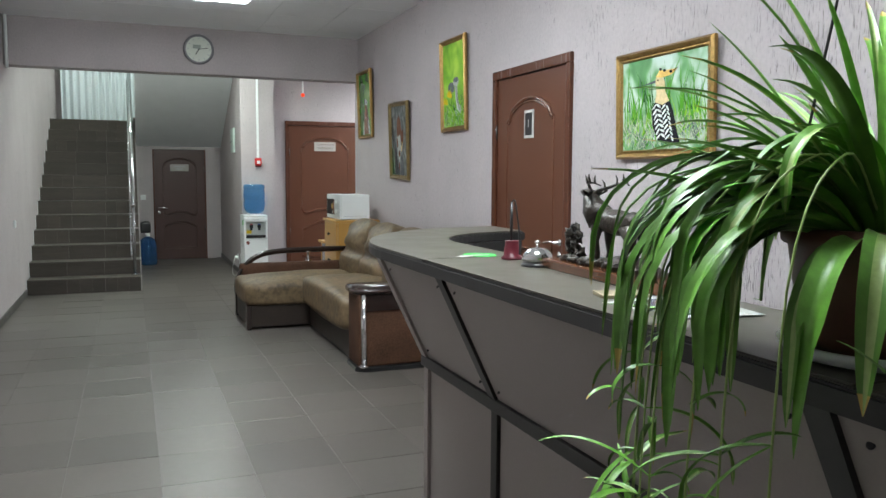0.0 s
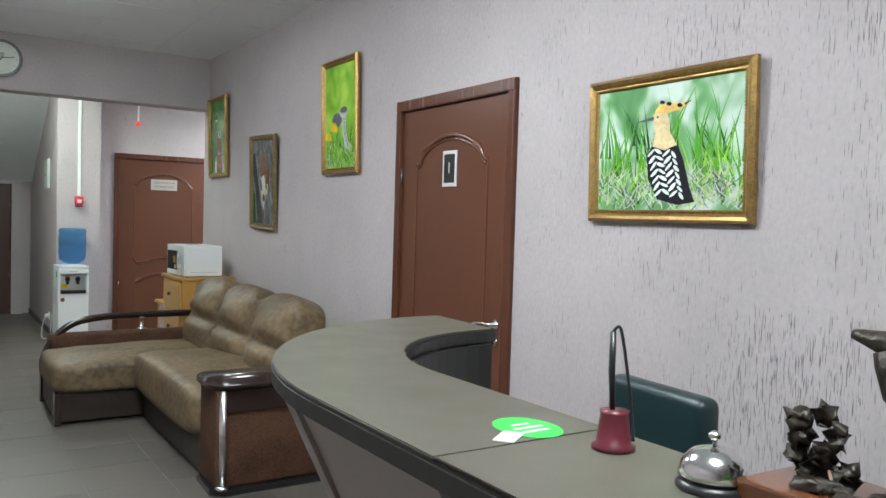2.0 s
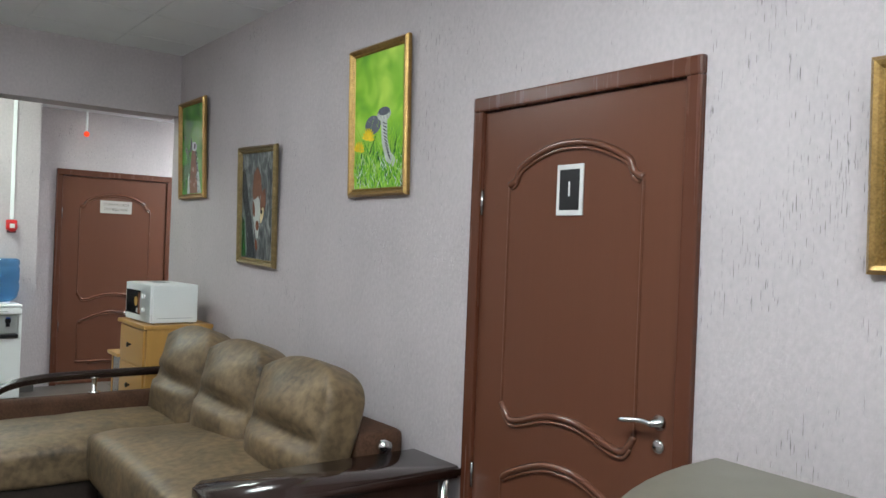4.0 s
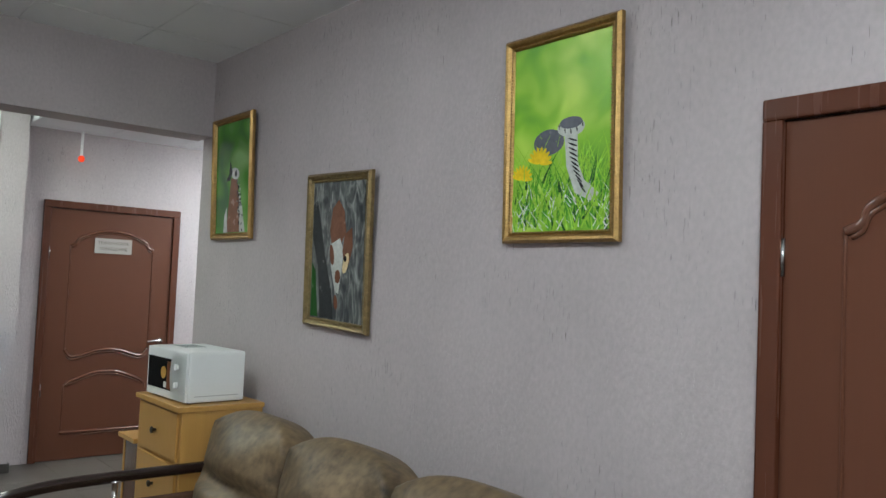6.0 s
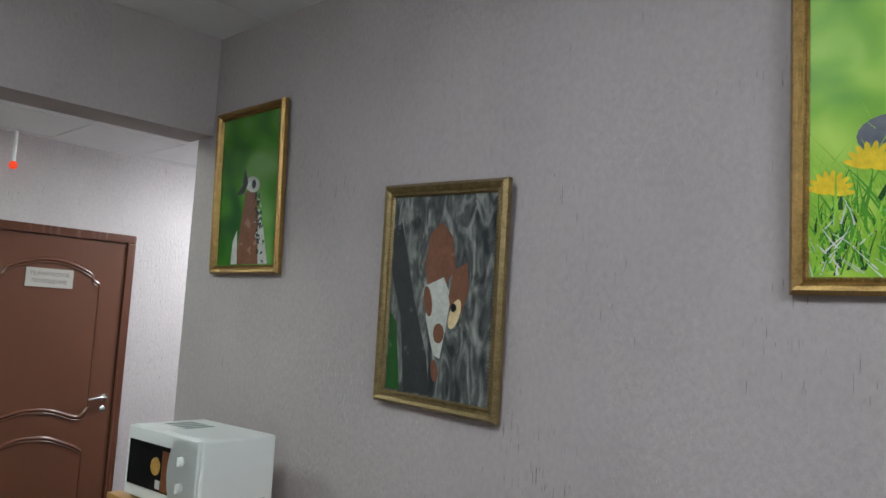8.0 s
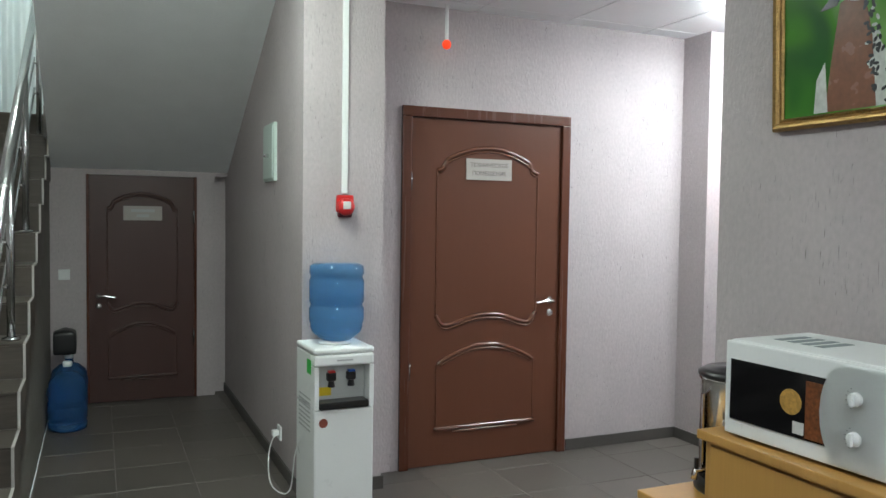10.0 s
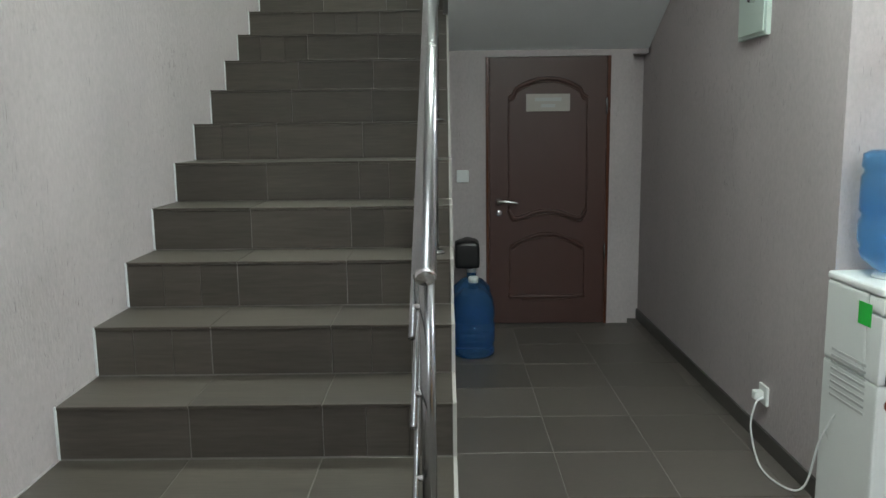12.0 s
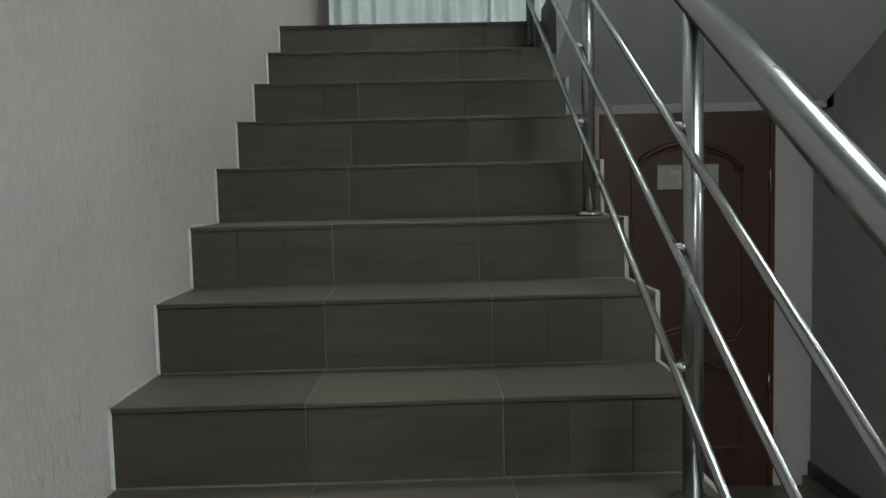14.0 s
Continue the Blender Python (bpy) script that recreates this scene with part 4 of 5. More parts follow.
# ---- sofa ----
def cushion(sx, sy, sz, puff=0.03, n=10, tuft=0.0):
    """Soft slab, bulging, with its foot at z = 0."""
    b = bmesh.new()
    bmesh.ops.create_cube(b, size=1)
    bmesh.ops.subdivide_edges(b, edges=b.edges[:], cuts=n, use_grid_fill=True)
    for v in b.verts:
        x, y, z = v.co * 2
        e = lambda a: math.copysign(abs(a) ** 0.75, a)
        k = 1 - 0.05 * (abs(x) ** 5 + abs(y) ** 5 + abs(z) ** 5 - 1)
        bulge = (1 - x * x) * (1 - y * y)
        wr = noise.noise(Vector((x * 2.3 + sx * 9, y * 2.3 + sy * 5, z))) * 0.012
        dent = -tuft * math.exp(-((x + 0.1) * 8) ** 2) * (1 - y ** 4) + tuft * 0.5 * (abs(y) ** 3) * (x > 0) * x
        rise_ = tuft * 0.5 * max(0.0, x) * (1 - 1.7 * abs(y) ** 2.5)
        v.co = Vector((x * sx / 2 * k + rise_, y * sy / 2 * k, sz / 2 + z * sz / 2 * k + (puff * bulge + wr + dent) * (1 if z > 0 else 0.2) * abs(z)))
    return b


sofa = thing("corner_sofa", "brown suede corner sofa with dark lacquered arms and chrome posts", "sofa", pose(1.9, 6.9, 0))
sinv = pose(-1.9, -6.9, 0)


def spart(name, b, material, label="", smooth=True):
    b.transform(sinv)
    return part(name, b, material, sofa, label, smooth)


def put(b, m):
    b.transform(m)
    return b


AY0, AY1, AXF = 5.60, 5.90, 1.415
spart("base", box(1.46, 2.38, AY1, 7.38, 0.02, 0.24, 0.01), SOFA_BASE, "", False)
spart("chaise_base", box(0.92, 2.38, 7.38, 8.22, 0.02, 0.22, 0.01), SOFA_BASE, "", False)
spart("chaise_corner", box(0.905, 0.945, 7.36, 7.44, 0.0, 0.22, 0.006), DARKWOOD, "dark lacquered corner post", False)
spart("chaise_corner", box(0.905, 0.945, 8.15, 8.23, 0.0, 0.22, 0.006), DARKWOOD, "", False)
spart("plinth", box(1.47, 2.38, AY1, 7.37, 0.0, 0.03), BLACK, "", False)
spart("seat", put(cushion(0.86, 1.50, 0.25, 0.06), pose(1.80, 6.66, 0.21, 0, 1.5, 0)), SUEDE, "worn olive-brown suede seat")
spart("chaise_seat", put(cushion(1.36, 0.80, 0.20, 0.05), pose(1.56, 7.73, 0.21)), SUEDE, "worn olive-brown suede chaise")
for i in range(3):
    y = 6.30 + i * 0.70
    spart("back_cushion", put(cushion(0.53, 0.69, 0.18, 0.11, 16, tuft=0.09), pose(2.13, y, 0.60, 0, -70, 0)), SUEDE, "plump suede back cushion")
spart("back_frame", box(2.14, 2.38, 5.96, 8.22, 0.05, 0.66, 0.04, seg=3), SUEDE_DARK)
spart("back_bar", tube([(2.26, 5.92, 0.60), (2.26, 5.99, 0.60)], 0.03, 10), CHROME)
# Near arm: velvet body, lacquered top with round nose, two chrome posts.
spart("arm_body", box(AXF + 0.01, 2.32, AY0 + 0.015, AY1, 0.03, 0.535, 0.02), SUEDE_DARK, "dark brown velvet arm panel")
nose_ = [(2.40, AY0 - 0.02), (2.40, AY1 + 0.01), (AXF + 0.02, AY1 + 0.01), (AXF - 0.02, AY1 - 0.04), (AXF - 0.025, AY0 + 0.09), (AXF, AY0 + 0.02), (AXF + 0.06, AY0 - 0.02)]
spart("arm_top", prism(nose_, 0.537, 0.585, 0.010), DARKWOOD, "glossy dark lacquered arm top")
spart("arm_apron", box(AXF + 0.03, 2.33, AY0 + 0.004, AY0 + 0.018, 0.42, 0.536, 0.004), DARKWOOD, "", False)
spart("arm_plinth", prism([(2.36, AY0 - 0.015), (2.36, AY1), (AXF, AY1), (AXF - 0.01, AY0 + 0.04), (AXF + 0.05, AY0 - 0.015)], 0.0, 0.032, 0.004), BLACK, "", False)
for x in (AXF + 0.045, 2.33):
    spart("chrome_post", tube([(x, AY0 + 0.005, 0.033), (x, AY0 + 0.005, 0.536)], 0.021, 16), CHROME, "chrome post")
    spart("post_foot", lathe([(0.034, 0.033), (0.034, 0.045), (0.024, 0.055)], 16, None, (x, AY0 + 0.005, 0)), CHROME)
# Far arm of the chaise: low upholstered wall with a bent lacquered rail.
spart("far_arm", box(0.95, 2.14, 8.14, 8.24, 0.05, 0.50, 0.03, seg=3), SUEDE_DARK)
rail = smooth_path([(0.925, 8.16, 0.22), (0.93, 8.16, 0.34), (1.00, 8.17, 0.47), (1.12, 8.18, 0.565), (1.30, 8.185, 0.605), (1.6, 8.19, 0.615), (2.12, 8.19, 0.615)], 6)
spart("arm_rail", tube(rail, 0.032, 10, flat=0.75), DARKWOOD, "bent dark lacquered arm rail")
spart("rail_post", lathe([(0.035, 0.50), (0.035, 0.512), (0.014, 0.518), (0.014, 0.585), (0.03, 0.60)], 14, None, (1.62, 8.19, 0)), CHROME, "short chrome rail post")

# ---- cabinet, microwave, urn ----
cab = thing("pine_cabinet", "honey-coloured pine drawer cabinet against the wall", "cabinet", pose(2.15, 8.58, 0))
part("body", box(-0.20, 0.23, -0.30, 0.28, 0.0, 0.865, 0.004), PINE, cab)
part("cabinet_top", box(-0.225, 0.235, -0.31, 0.29, 0.866, 0.892, 0.004), PINE, cab)
for z0, z1 in ((0.62, 0.855), (0.33, 0.60), (0.04, 0.31)):
    dr = part("drawer_front", box(-0.214, -0.2005, -0.27, 0.25, z0, z1, 0.004), PINE, cab)
    kn = part("knob", lathe([(0.008, 0), (0.008, 0.012), (0.017, 0.018), (0.017, 0.026), (0.008, 0.030)], 12), BRONZE, dr, "small dark knob", True)
    kn.matrix_basis = pose(-0.213, 0.0, (z0 + z1) / 2, 0, -90, 0)
bench = thing("pine_bench", "low honey-coloured pine stand beside the cabinet", "stand", pose(2.17, 9.03, 0))
part("bench_top", box(-0.24, 0.23, -0.155, 0.10, 0.61, 0.635, 0.004), PINE, bench)
for y in (-0.15, 0.075):
    part("side_board", box(-0.21, 0.22, y, y + 0.018, 0, 0.6095, 0.002), PINE, bench)
part("front_board", box(-0.205, -0.19, -0.131, 0.074, 0.03, 0.6085, 0.002), BOARD, bench, "reddish front board")

mw = thing("microwave_oven", "white microwave oven with dark window on the pine cabinet", "microwave", pose(2.135, 8.575, 0.898, 0, 0, 3))
part("casing", box(-0.155, 0.155, -0.235, 0.235, 0.0, 0.255, 0.012), WHITEPL, mw)
part("front_rim", box(-0.168, -0.156, -0.233, 0.233, 0.003, 0.252, 0.006), WHITEPL, mw)
win = part("window", box(-0.1715, -0.1685, -0.085, 0.212, 0.045, 0.205, 0.001), DARKGLASS, mw, "black oven window")
part("sticker", box(-0.1728, -0.1718, -0.075, -0.022, 0.05, 0.19), mat("oven_sticker", (0.16, 0.05, 0.015), 0.4, var=0.9, scale=22), win, "orange-brown food sticker")
part("sticker", put(lathe([(0.032, 0), (0.032, 0.001)], 14), pose(-0.1722, 0.02, 0.13, 0, -90, 0)), mat("bread_print", (0.45, 0.26, 0.06), 0.4, var=0.5, scale=40), win)
part("price_label", box(-0.1736, -0.173, -0.02, 0.012, 0.055, 0.085), PAPER, win)
cp = [(-0.228, 0.01), (-0.228, 0.245)] + [(-0.125 + 0.062 * math.cos(radians(a)), 0.128 + 0.117 * math.sin(radians(a))) for a in range(80, -81, -16)]
b = bmesh.new()
vs = [b.verts.new((-0.1760, y, z)) for y, z in cp]
b.faces.new(vs)
bmesh.ops.solidify(b, geom=b.faces[:], thickness=0.006)
pan = part("control_panel", b, WHITEPL, mw)
for z in (0.085, 0.175):
    kn = part("knob", lathe([(0.017, 0), (0.015, 0.010)], 20), WHITEPL, pan, "", True)
    kn.matrix_basis = pose(-0.1815, -0.160, z, 0, -90, 0)
    part("knob_grip", box(-0.201, -0.1916, -0.164, -0.156, z - 0.015, z + 0.015, 0.002), WHITEPL, kn.parent)
    for a in range(6):
        q = radians(-60 + 24 * a)
        part("dial_tick", box(-0.1826, -0.1821, -0.160 + 0.024 * math.cos(q) - 0.002, -0.160 + 0.024 * math.cos(q) + 0.002, z + 0.026 * math.sin(q) - 0.001, z + 0.026 * math.sin(q) + 0.001), GREYPL, pan)
for k in range(4):
    part("vent_slot", box(-0.06, 0.06, 0.02 + k * 0.042, 0.046 + k * 0.042, 0.2545, 0.2558), VENT, mw)
part("side_crease", box(-0.12, 0.12, -0.2362, -0.2345, 0.03, 0.034), GREYPL, mw)
for x in (-0.13, 0.13):
    for y in (-0.2, 0.2):
        part("foot", lathe([(0.012, -0.0055), (0.012, 0.001)], 10, None, (x, y, 0)), BLACK, mw)

urn = thing("water_urn", "stainless steel hot water urn with black lid on the bench", "urn", pose(2.215, 9.01, 0.636) @ Matrix.Diagonal((0.92, 0.92, 0.80, 1)))
part("base", lathe([(0.135, 0), (0.14, 0.01), (0.135, 0.05), (0.12, 0.055)], 24), BLACK, urn, smooth=True)
part("cylinder", lathe([(0.125, 0.055), (0.125, 0.43), (0.13, 0.435), (0.13, 0.445)], 28), CHROME, urn, "brushed steel body", True)
part("lid", lathe([(0.134, 0.446), (0.134, 0.46), (0.11, 0.475), (0.03, 0.48), (0.025, 0.50), (0.03, 0.51)], 28), BLACK, urn, "black lid", True)
for s in (-1, 1):
    part("handle", tube(smooth_path([(0, s * 0.125, 0.40), (0, s * 0.165, 0.39), (0, s * 0.165, 0.33), (0, s * 0.125, 0.32)], 5), 0.010, 8), BLACK, urn, "", True)
part("tap", tube([(-0.12, 0, 0.10), (-0.18, 0, 0.10), (-0.185, 0, 0.07)], 0.011, 8), CHROME, urn, "chrome tap", True)
part("tap_lever", tube([(-0.175, 0, 0.105), (-0.175, 0, 0.15)], 0.008, 8), BLACK, urn)
part("gauge", tube([(-0.128, 0.03, 0.09), (-0.128, 0.03, 0.38)], 0.007, 8), CHROME, urn)

# ---- water cooler ----
wc = thing("water_cooler", "white floor water cooler beside the technical door", "water cooler", pose(1.485, 10.966, 0, 0, 0, 2))
part("lower_body", box(-0.15, 0.15, -0.165, 0.155, 0.015, 0.535, 0.010), WHITEPL, wc)
part("back_body", box(-0.15, 0.15, -0.085, 0.155, 0.537, 0.80, 0.010), WHITEPL, wc)
part("recess", box(-0.125, 0.125, -0.092, -0.086, 0.54, 0.735), mat("recess_plastic", (0.55, 0.58, 0.56), 0.45, var=0.03), wc, "pale grey dispensing recess")
for x in (-1, 1):
    part("side_cheek", box(x * 0.138 - 0.012, x * 0.138 + 0.012, -0.165, -0.087, 0.5365, 0.742, 0.004), WHITEPL, wc)
part("head", box(-0.15, 0.15, -0.168, -0.087, 0.744, 0.80, 0.012), WHITEPL, wc)
part("top_cap", box(-0.152, 0.152, -0.165, 0.158, 0.802, 0.830, 0.014, seg=3), WHITEPL, wc)
part("bottle_collar", lathe([(0.085, 0.831), (0.08, 0.838), (0.075, 0.845)], 24), WHITEPL, wc, smooth=True)
part("drip_tray", box(-0.122, 0.122, -0.175, -0.088, 0.538, 0.572, 0.006), BLACK, wc, "black drip tray")
for x, c in ((-0.05, RED), (0.05, mat("blue_plastic", (0.02, 0.10, 0.45), 0.4))):
    tp = part("tap", box(x - 0.022, x + 0.022, -0.125, -0.093, 0.665, 0.705, 0.006), BLACK, wc, "black push tap")
    part("spout", tube([(x, -0.112, 0.665), (x, -0.112, 0.635)], [0.014, 0.018], 10), BLACK, tp)
    part("tap_button", box(x - 0.016, x + 0.016, -0.130, -0.100, 0.7055, 0.715, 0.002), c, tp)
part("sticker", box(-0.11, -0.045, -0.0935, -0.0925, 0.590, 0.632), YELLOW, wc, "yellow sticker")
st2 = part("sticker", put(lathe([(0.022, 0), (0.022, 0.001)], 18), pose(-0.105, -0.1655, 0.475, 90, 0, 0)), mat("brown_sticker", (0.22, 0.05, 0.03), 0.5), wc, "round brown sticker")
part("emblem", box(-0.04, 0.04, -0.1695, -0.1685, 0.768, 0.776), GREYPL, wc)
part("sticker", box(-0.1515, -0.1505, -0.11, -0.04, 0.70, 0.77), GREEN, wc, "green sticker")
for k in range(8):
    part("vent_slot", box(-0.1515, -0.1503, -0.10, 0.10, 0.42 + k * 0.022, 0.428 + k * 0.022), GREYPL, wc)
for x in (-0.12, 0.12):
    for y in (-0.13, 0.13):
        part("foot", lathe([(0.015, 0), (0.015, 0.016)], 10, None, (x, y, 0)), BLACK, wc)


def bottle(label, m, material, upside):
    """Ribbed 19 litre bottle; foot at z = 0, or hung neck down."""
    t = thing("water_bottle", label, "bottle", m, "blue water bottles")
    pr = [(0.11, 0.0), (0.134, 0.012), (0.137, 0.05), (0.129, 0.062), (0.129, 0.072), (0.137, 0.084), (0.137, 0.19), (0.129, 0.20), (0.129, 0.212), (0.137, 0.224), (0.137, 0.285), (0.128, 0.305), (0.132, 0.315), (0.120, 0.345), (0.07, 0.385), (0.032, 0.395), (0.030, 0.45)]
    b = lathe(pr, 32)
    if upside:
        b.transform(Matrix.Translation((0, 0, 0.395)) @ Matrix.Diagonal((1, 1, -1, 1)))
        bmesh.ops.reverse_faces(b, faces=b.faces[:])
    part("bottle_body", b, material, t, "", True)
    if not upside:
        part("cap", lathe([(0.031, 0.425), (0.033, 0.455), (0.028, 0.46)], 16), WHITEPL, t, "white cap", True)
    return t


bottle("blue upturned water bottle on the cooler", pose(1.50, 10.985, 0.832), WATERBLUE, True)
bottle("dark blue full water bottle on the floor under the stairs", pose(0.216, 12.98, 0.0005) @ Matrix.Diagonal((0.9, 0.9, 1, 1)), DEEPBLUE, False)
bottle("dark blue full water bottle on the floor under the stairs", pose(0.216, 13.30, 0.0005) @ Matrix.Diagonal((0.9, 0.9, 1, 1)), DEEPBLUE, False)
bag = cushion(0.15, 0.15, 0.16, 0.02, 8)
bagob = tagged(part("black_bag", bag, BLACK, smooth=True), "crumpled black bag on top of a water bottle", "bag")
bagob.matrix_basis = pose(0.19, 13.30, 0.458)
cable = tagged(part("power_cable", tube(smooth_path([(1.338, 11.72, 0.21), (1.30, 11.70, 0.19), (1.27, 11.66, 0.10), (1.25, 11.50, 0.012), (1.27, 11.32, 0.012), (1.30, 11.24, 0.06), (1.305, 11.17, 0.25), (1.325, 11.12, 0.36), (1.345, 11.10, 0.38)], 6), 0.0038, 6), WHITEPL, smooth=True), "white power cable of the water cooler", "cable")
cable.matrix_basis = pose(0.008, -0.10, 0)
so = thing("wall_socket", "white wall socket with a plug", "socket", pose(NX, 11.64, 0.215))
part("plate", box(-0.012, 0, -0.04, 0.04, -0.04, 0.04, 0.004), WHITEPL, so)
part("plug", box(-0.05, -0.012, -0.018, 0.018, -0.018, 0.018, 0.006), WHITEPL, so)
sw = thing("light_switch", "white square light switch on the plaster", "switch", pose(0.175, NY, 0.99))
part("plate", box(-0.04, 0.04, -0.012, 0, -0.04, 0.04, 0.004), WHITEPL, sw)
part("rocker", box(-0.028, 0.028, -0.017, -0.012, -0.028, 0.028, 0.002), WHITEPL, sw)
sw2 = thing("light_switch", "white square light switch on the plaster", "switch", pose(LX, 9.46, 0.84))
part("plate", box(0, 0.012, -0.04, 0.04, -0.04, 0.04, 0.004), WHITEPL, sw2)
part("rocker", box(0.012, 0.017, -0.028, 0.028, -0.028, 0.028, 0.002), WHITEPL, sw2)
ep = thing("electrical_box", "pale grey-green wall box with a lock, on the niche wall", "electrical box", pose(NX, 11.92, 1.83))
part("frame", box(-0.02, 0, -0.15, 0.15, -0.17, 0.17, 0.003), mat("box_enamel", (0.50, 0.60, 0.55), 0.45, var=0.03), ep)
part("box_door", box(-0.027, -0.0205, -0.135, 0.135, -0.155, 0.155, 0.002), bpy.data.materials["box_enamel"], ep)
part("lock", put(lathe([(0.012, 0), (0.012, 0.02), (0.006, 0.03)], 12), pose(-0.027, -0.03, -0.02, 0, -90, 0)), CHROME, ep)

# ---- alarm, conduit, sensors, clock ----
al = thing("fire_alarm_button", "red manual fire alarm box with white window", "fire alarm", pose(1.578, PRY, 1.52))
part("housing", box(-0.045, 0.045, -0.03, 0, -0.04, 0.05, 0.012, seg=3), RED, al)
part("front_shell", put(lathe([(0.045, 0), (0.045, 0.014), (0.036, 0.026)], 24), pose(0, -0.0305, -0.012, 90, 0, 0)), RED, al, "", True)
part("window", box(-0.020, 0.020, -0.060, -0.0568, -0.024, 0.016, 0.002), PAPER, al)
part("lower_shell", box(-0.038, 0.038, -0.028, 0, -0.066, -0.0405, 0.01, seg=3), BURGUNDY, al)
cd = tagged(part("cable_duct", box(1.563, 1.593, PRY - 0.015, PRY - 0.001, 1.577, CEIL - 0.003, 0.002), WHITEPL), "thin white plastic cable duct above the alarm", "cable duct")
bu = thing("warning_lamp", "small red warning lamp on a thin white tube", "lamp", pose(2.22, 11.30, 2.44))
part("tube", tube([(0, 0, 0.02), (0, 0, LOW - 2.44 - 0.002)], 0.011, 8), WHITEPL, bu)
part("bulb", lathe([(0.004, -0.03), (0.02, -0.022), (0.026, -0.004), (0.022, 0.012), (0.012, 0.022)], 16), glow_mat("red_glow", (1.0, 0.06, 0.01), 0.6), bu, "glowing red bulb", True)
sd = thing("smoke_detector", "round white smoke detector on the corridor ceiling", "smoke detector", pose(2.62, 10.35, LOW - 0.003))
part("base", lathe([(0.045, -0.012), (0.05, -0.004), (0.05, 0.0)], 20), WHITEPL, sd, smooth=True)
part("sensor", lathe([(0.02, -0.045), (0.034, -0.04), (0.036, -0.022), (0.03, -0.0125)], 20), WHITEPL, sd, smooth=True)
fb = thing("fire_cabinet", "red metal fire cabinet on the corridor pier", "fire cabinet", pose(4.47, PIY, 1.58))
part("body", box(-0.30, 0.30, -0.20, 0, -0.32, 0.32, 0.004), RED, fb)
part("cabinet_door", box(-0.28, 0.28, -0.208, -0.2005, -0.30, 0.30, 0.003), RED, fb)
ck = thing("wall_clock", "round wall clock with grey rim and pale dial, on the beam", "clock", pose(0.70, BEAM_Y - 0.001, 2.648, 90, 0, 0))
part("rim", lathe([(0.13, 0), (0.152, 0.006), (0.155, 0.025), (0.145, 0.036), (0.130, 0.034)], 40), mat("clock_rim", (0.20, 0.20, 0.21), 0.35), ck, smooth=True)
part("dial", lathe([(0.128, 0.0345), (0.128, 0.0365)], 40), CLOCKFACE, ck, "pale dial")
for k in range(12):
    a = radians(30 * k)
    part("hour_mark", put(box(-0.004, 0.004, 0.10, 0.118, 0.0366, 0.038), Matrix.Rotation(a, 4, "Z")), GREYPL, ck)
part("dial_print", box(-0.06, 0.02, 0.005, 0.045, 0.0366, 0.0375), mat("dial_print", (0.30, 0.34, 0.30), 0.5), ck)
part("hand", put(box(-0.003, 0.003, -0.01, 0.095, 0.038, 0.040), Matrix.Rotation(radians(-80), 4, "Z")), BLACK, ck)
part("hand", put(box(-0.004, 0.004, -0.01, 0.065, 0.0405, 0.042), Matrix.Rotation(radians(150), 4, "Z")), BLACK, ck)
pipe = tagged(part("heating_pipe", tube([(LX + 0.035, 9.17, 2.36), (LX + 0.035, 9.17, CEIL - 0.002)], 0.016, 10), WHITEPL, smooth=True), "thin white pipe in the beam corner", "pipe")

# ---- stair rail and curtain ----
rl = thing("stair_railing", "polished steel stair railing with three thin rods", "railing", pose(0.018, SY, 0))


def rail_z(y):
    return 1.0 + (y - 10.27) * 0.605


def rod_z(y, d):
    return 1.713 - d + (y - 11.45) * 0.572


POST_Y = [(10.39, 1), (11.51, 5), (12.42, 8), (13.65, 12)]
part("handrail", tube([(0, 10.25 - SY, rail_z(10.25)), (0, 13.80 - SY, rail_z(13.80))], 0.026, 20), STEEL, rl, "polished steel handrail", True)
part("rail_cap", tube([(0, 10.243 - SY, rail_z(10.25) - 0.004), (0, 10.25 - SY, rail_z(10.25))], [0.02, 0.0265], 20), CHROME, rl, "", True)
for y, k in POST_Y:
    z0 = k * RISE
    part("post", tube([(0, y - SY, z0), (0, y - SY, rail_z(y) - 0.02)], 0.019, 16), STEEL, rl, "", True)
    part("post_foot", lathe([(0.042, z0), (0.042, z0 + 0.008), (0.024, z0 + 0.016)], 20, None, (0, y - SY, 0)), STEEL, rl, "", True)
    for d in (0.22, 0.437, 0.656):
        part("rod_clip", tube([(0, y - SY, rod_z(y, d)), (-0.034, y - SY, rod_z(y, d))], 0.009, 8), CHROME, rl, "", True)
for d in (0.22, 0.437, 0.656):
    part("rod", tube([(-0.034, 10.30 - SY, rod_z(10.30, d)), (-0.034, 13.74 - SY, rod_z(13.74, d))], 0.0085, 10), STEEL, rl, "thin steel rod", True)


def curtain(x0, x1, y, z0, z1, folds):
    b = bmesh.new()
    n = folds * 8
    rows = []
    for z in (z0, (z0 + z1) / 2, z1):
        rows.append([b.verts.new((x0 + (x1 - x0) * i / n, y + 0.035 * math.sin(i / 8 * 2 * math.pi + 0.5 * math.sin(i * 0.13)) + 0.008 * math.sin(i * 1.7), z)) for i in range(n + 1)])
    for r in range(2):
        for i in range(n):
            b.faces.new((rows[r][i], rows[r][i + 1], rows[r + 1][i + 1], rows[r + 1][i]))
    return b


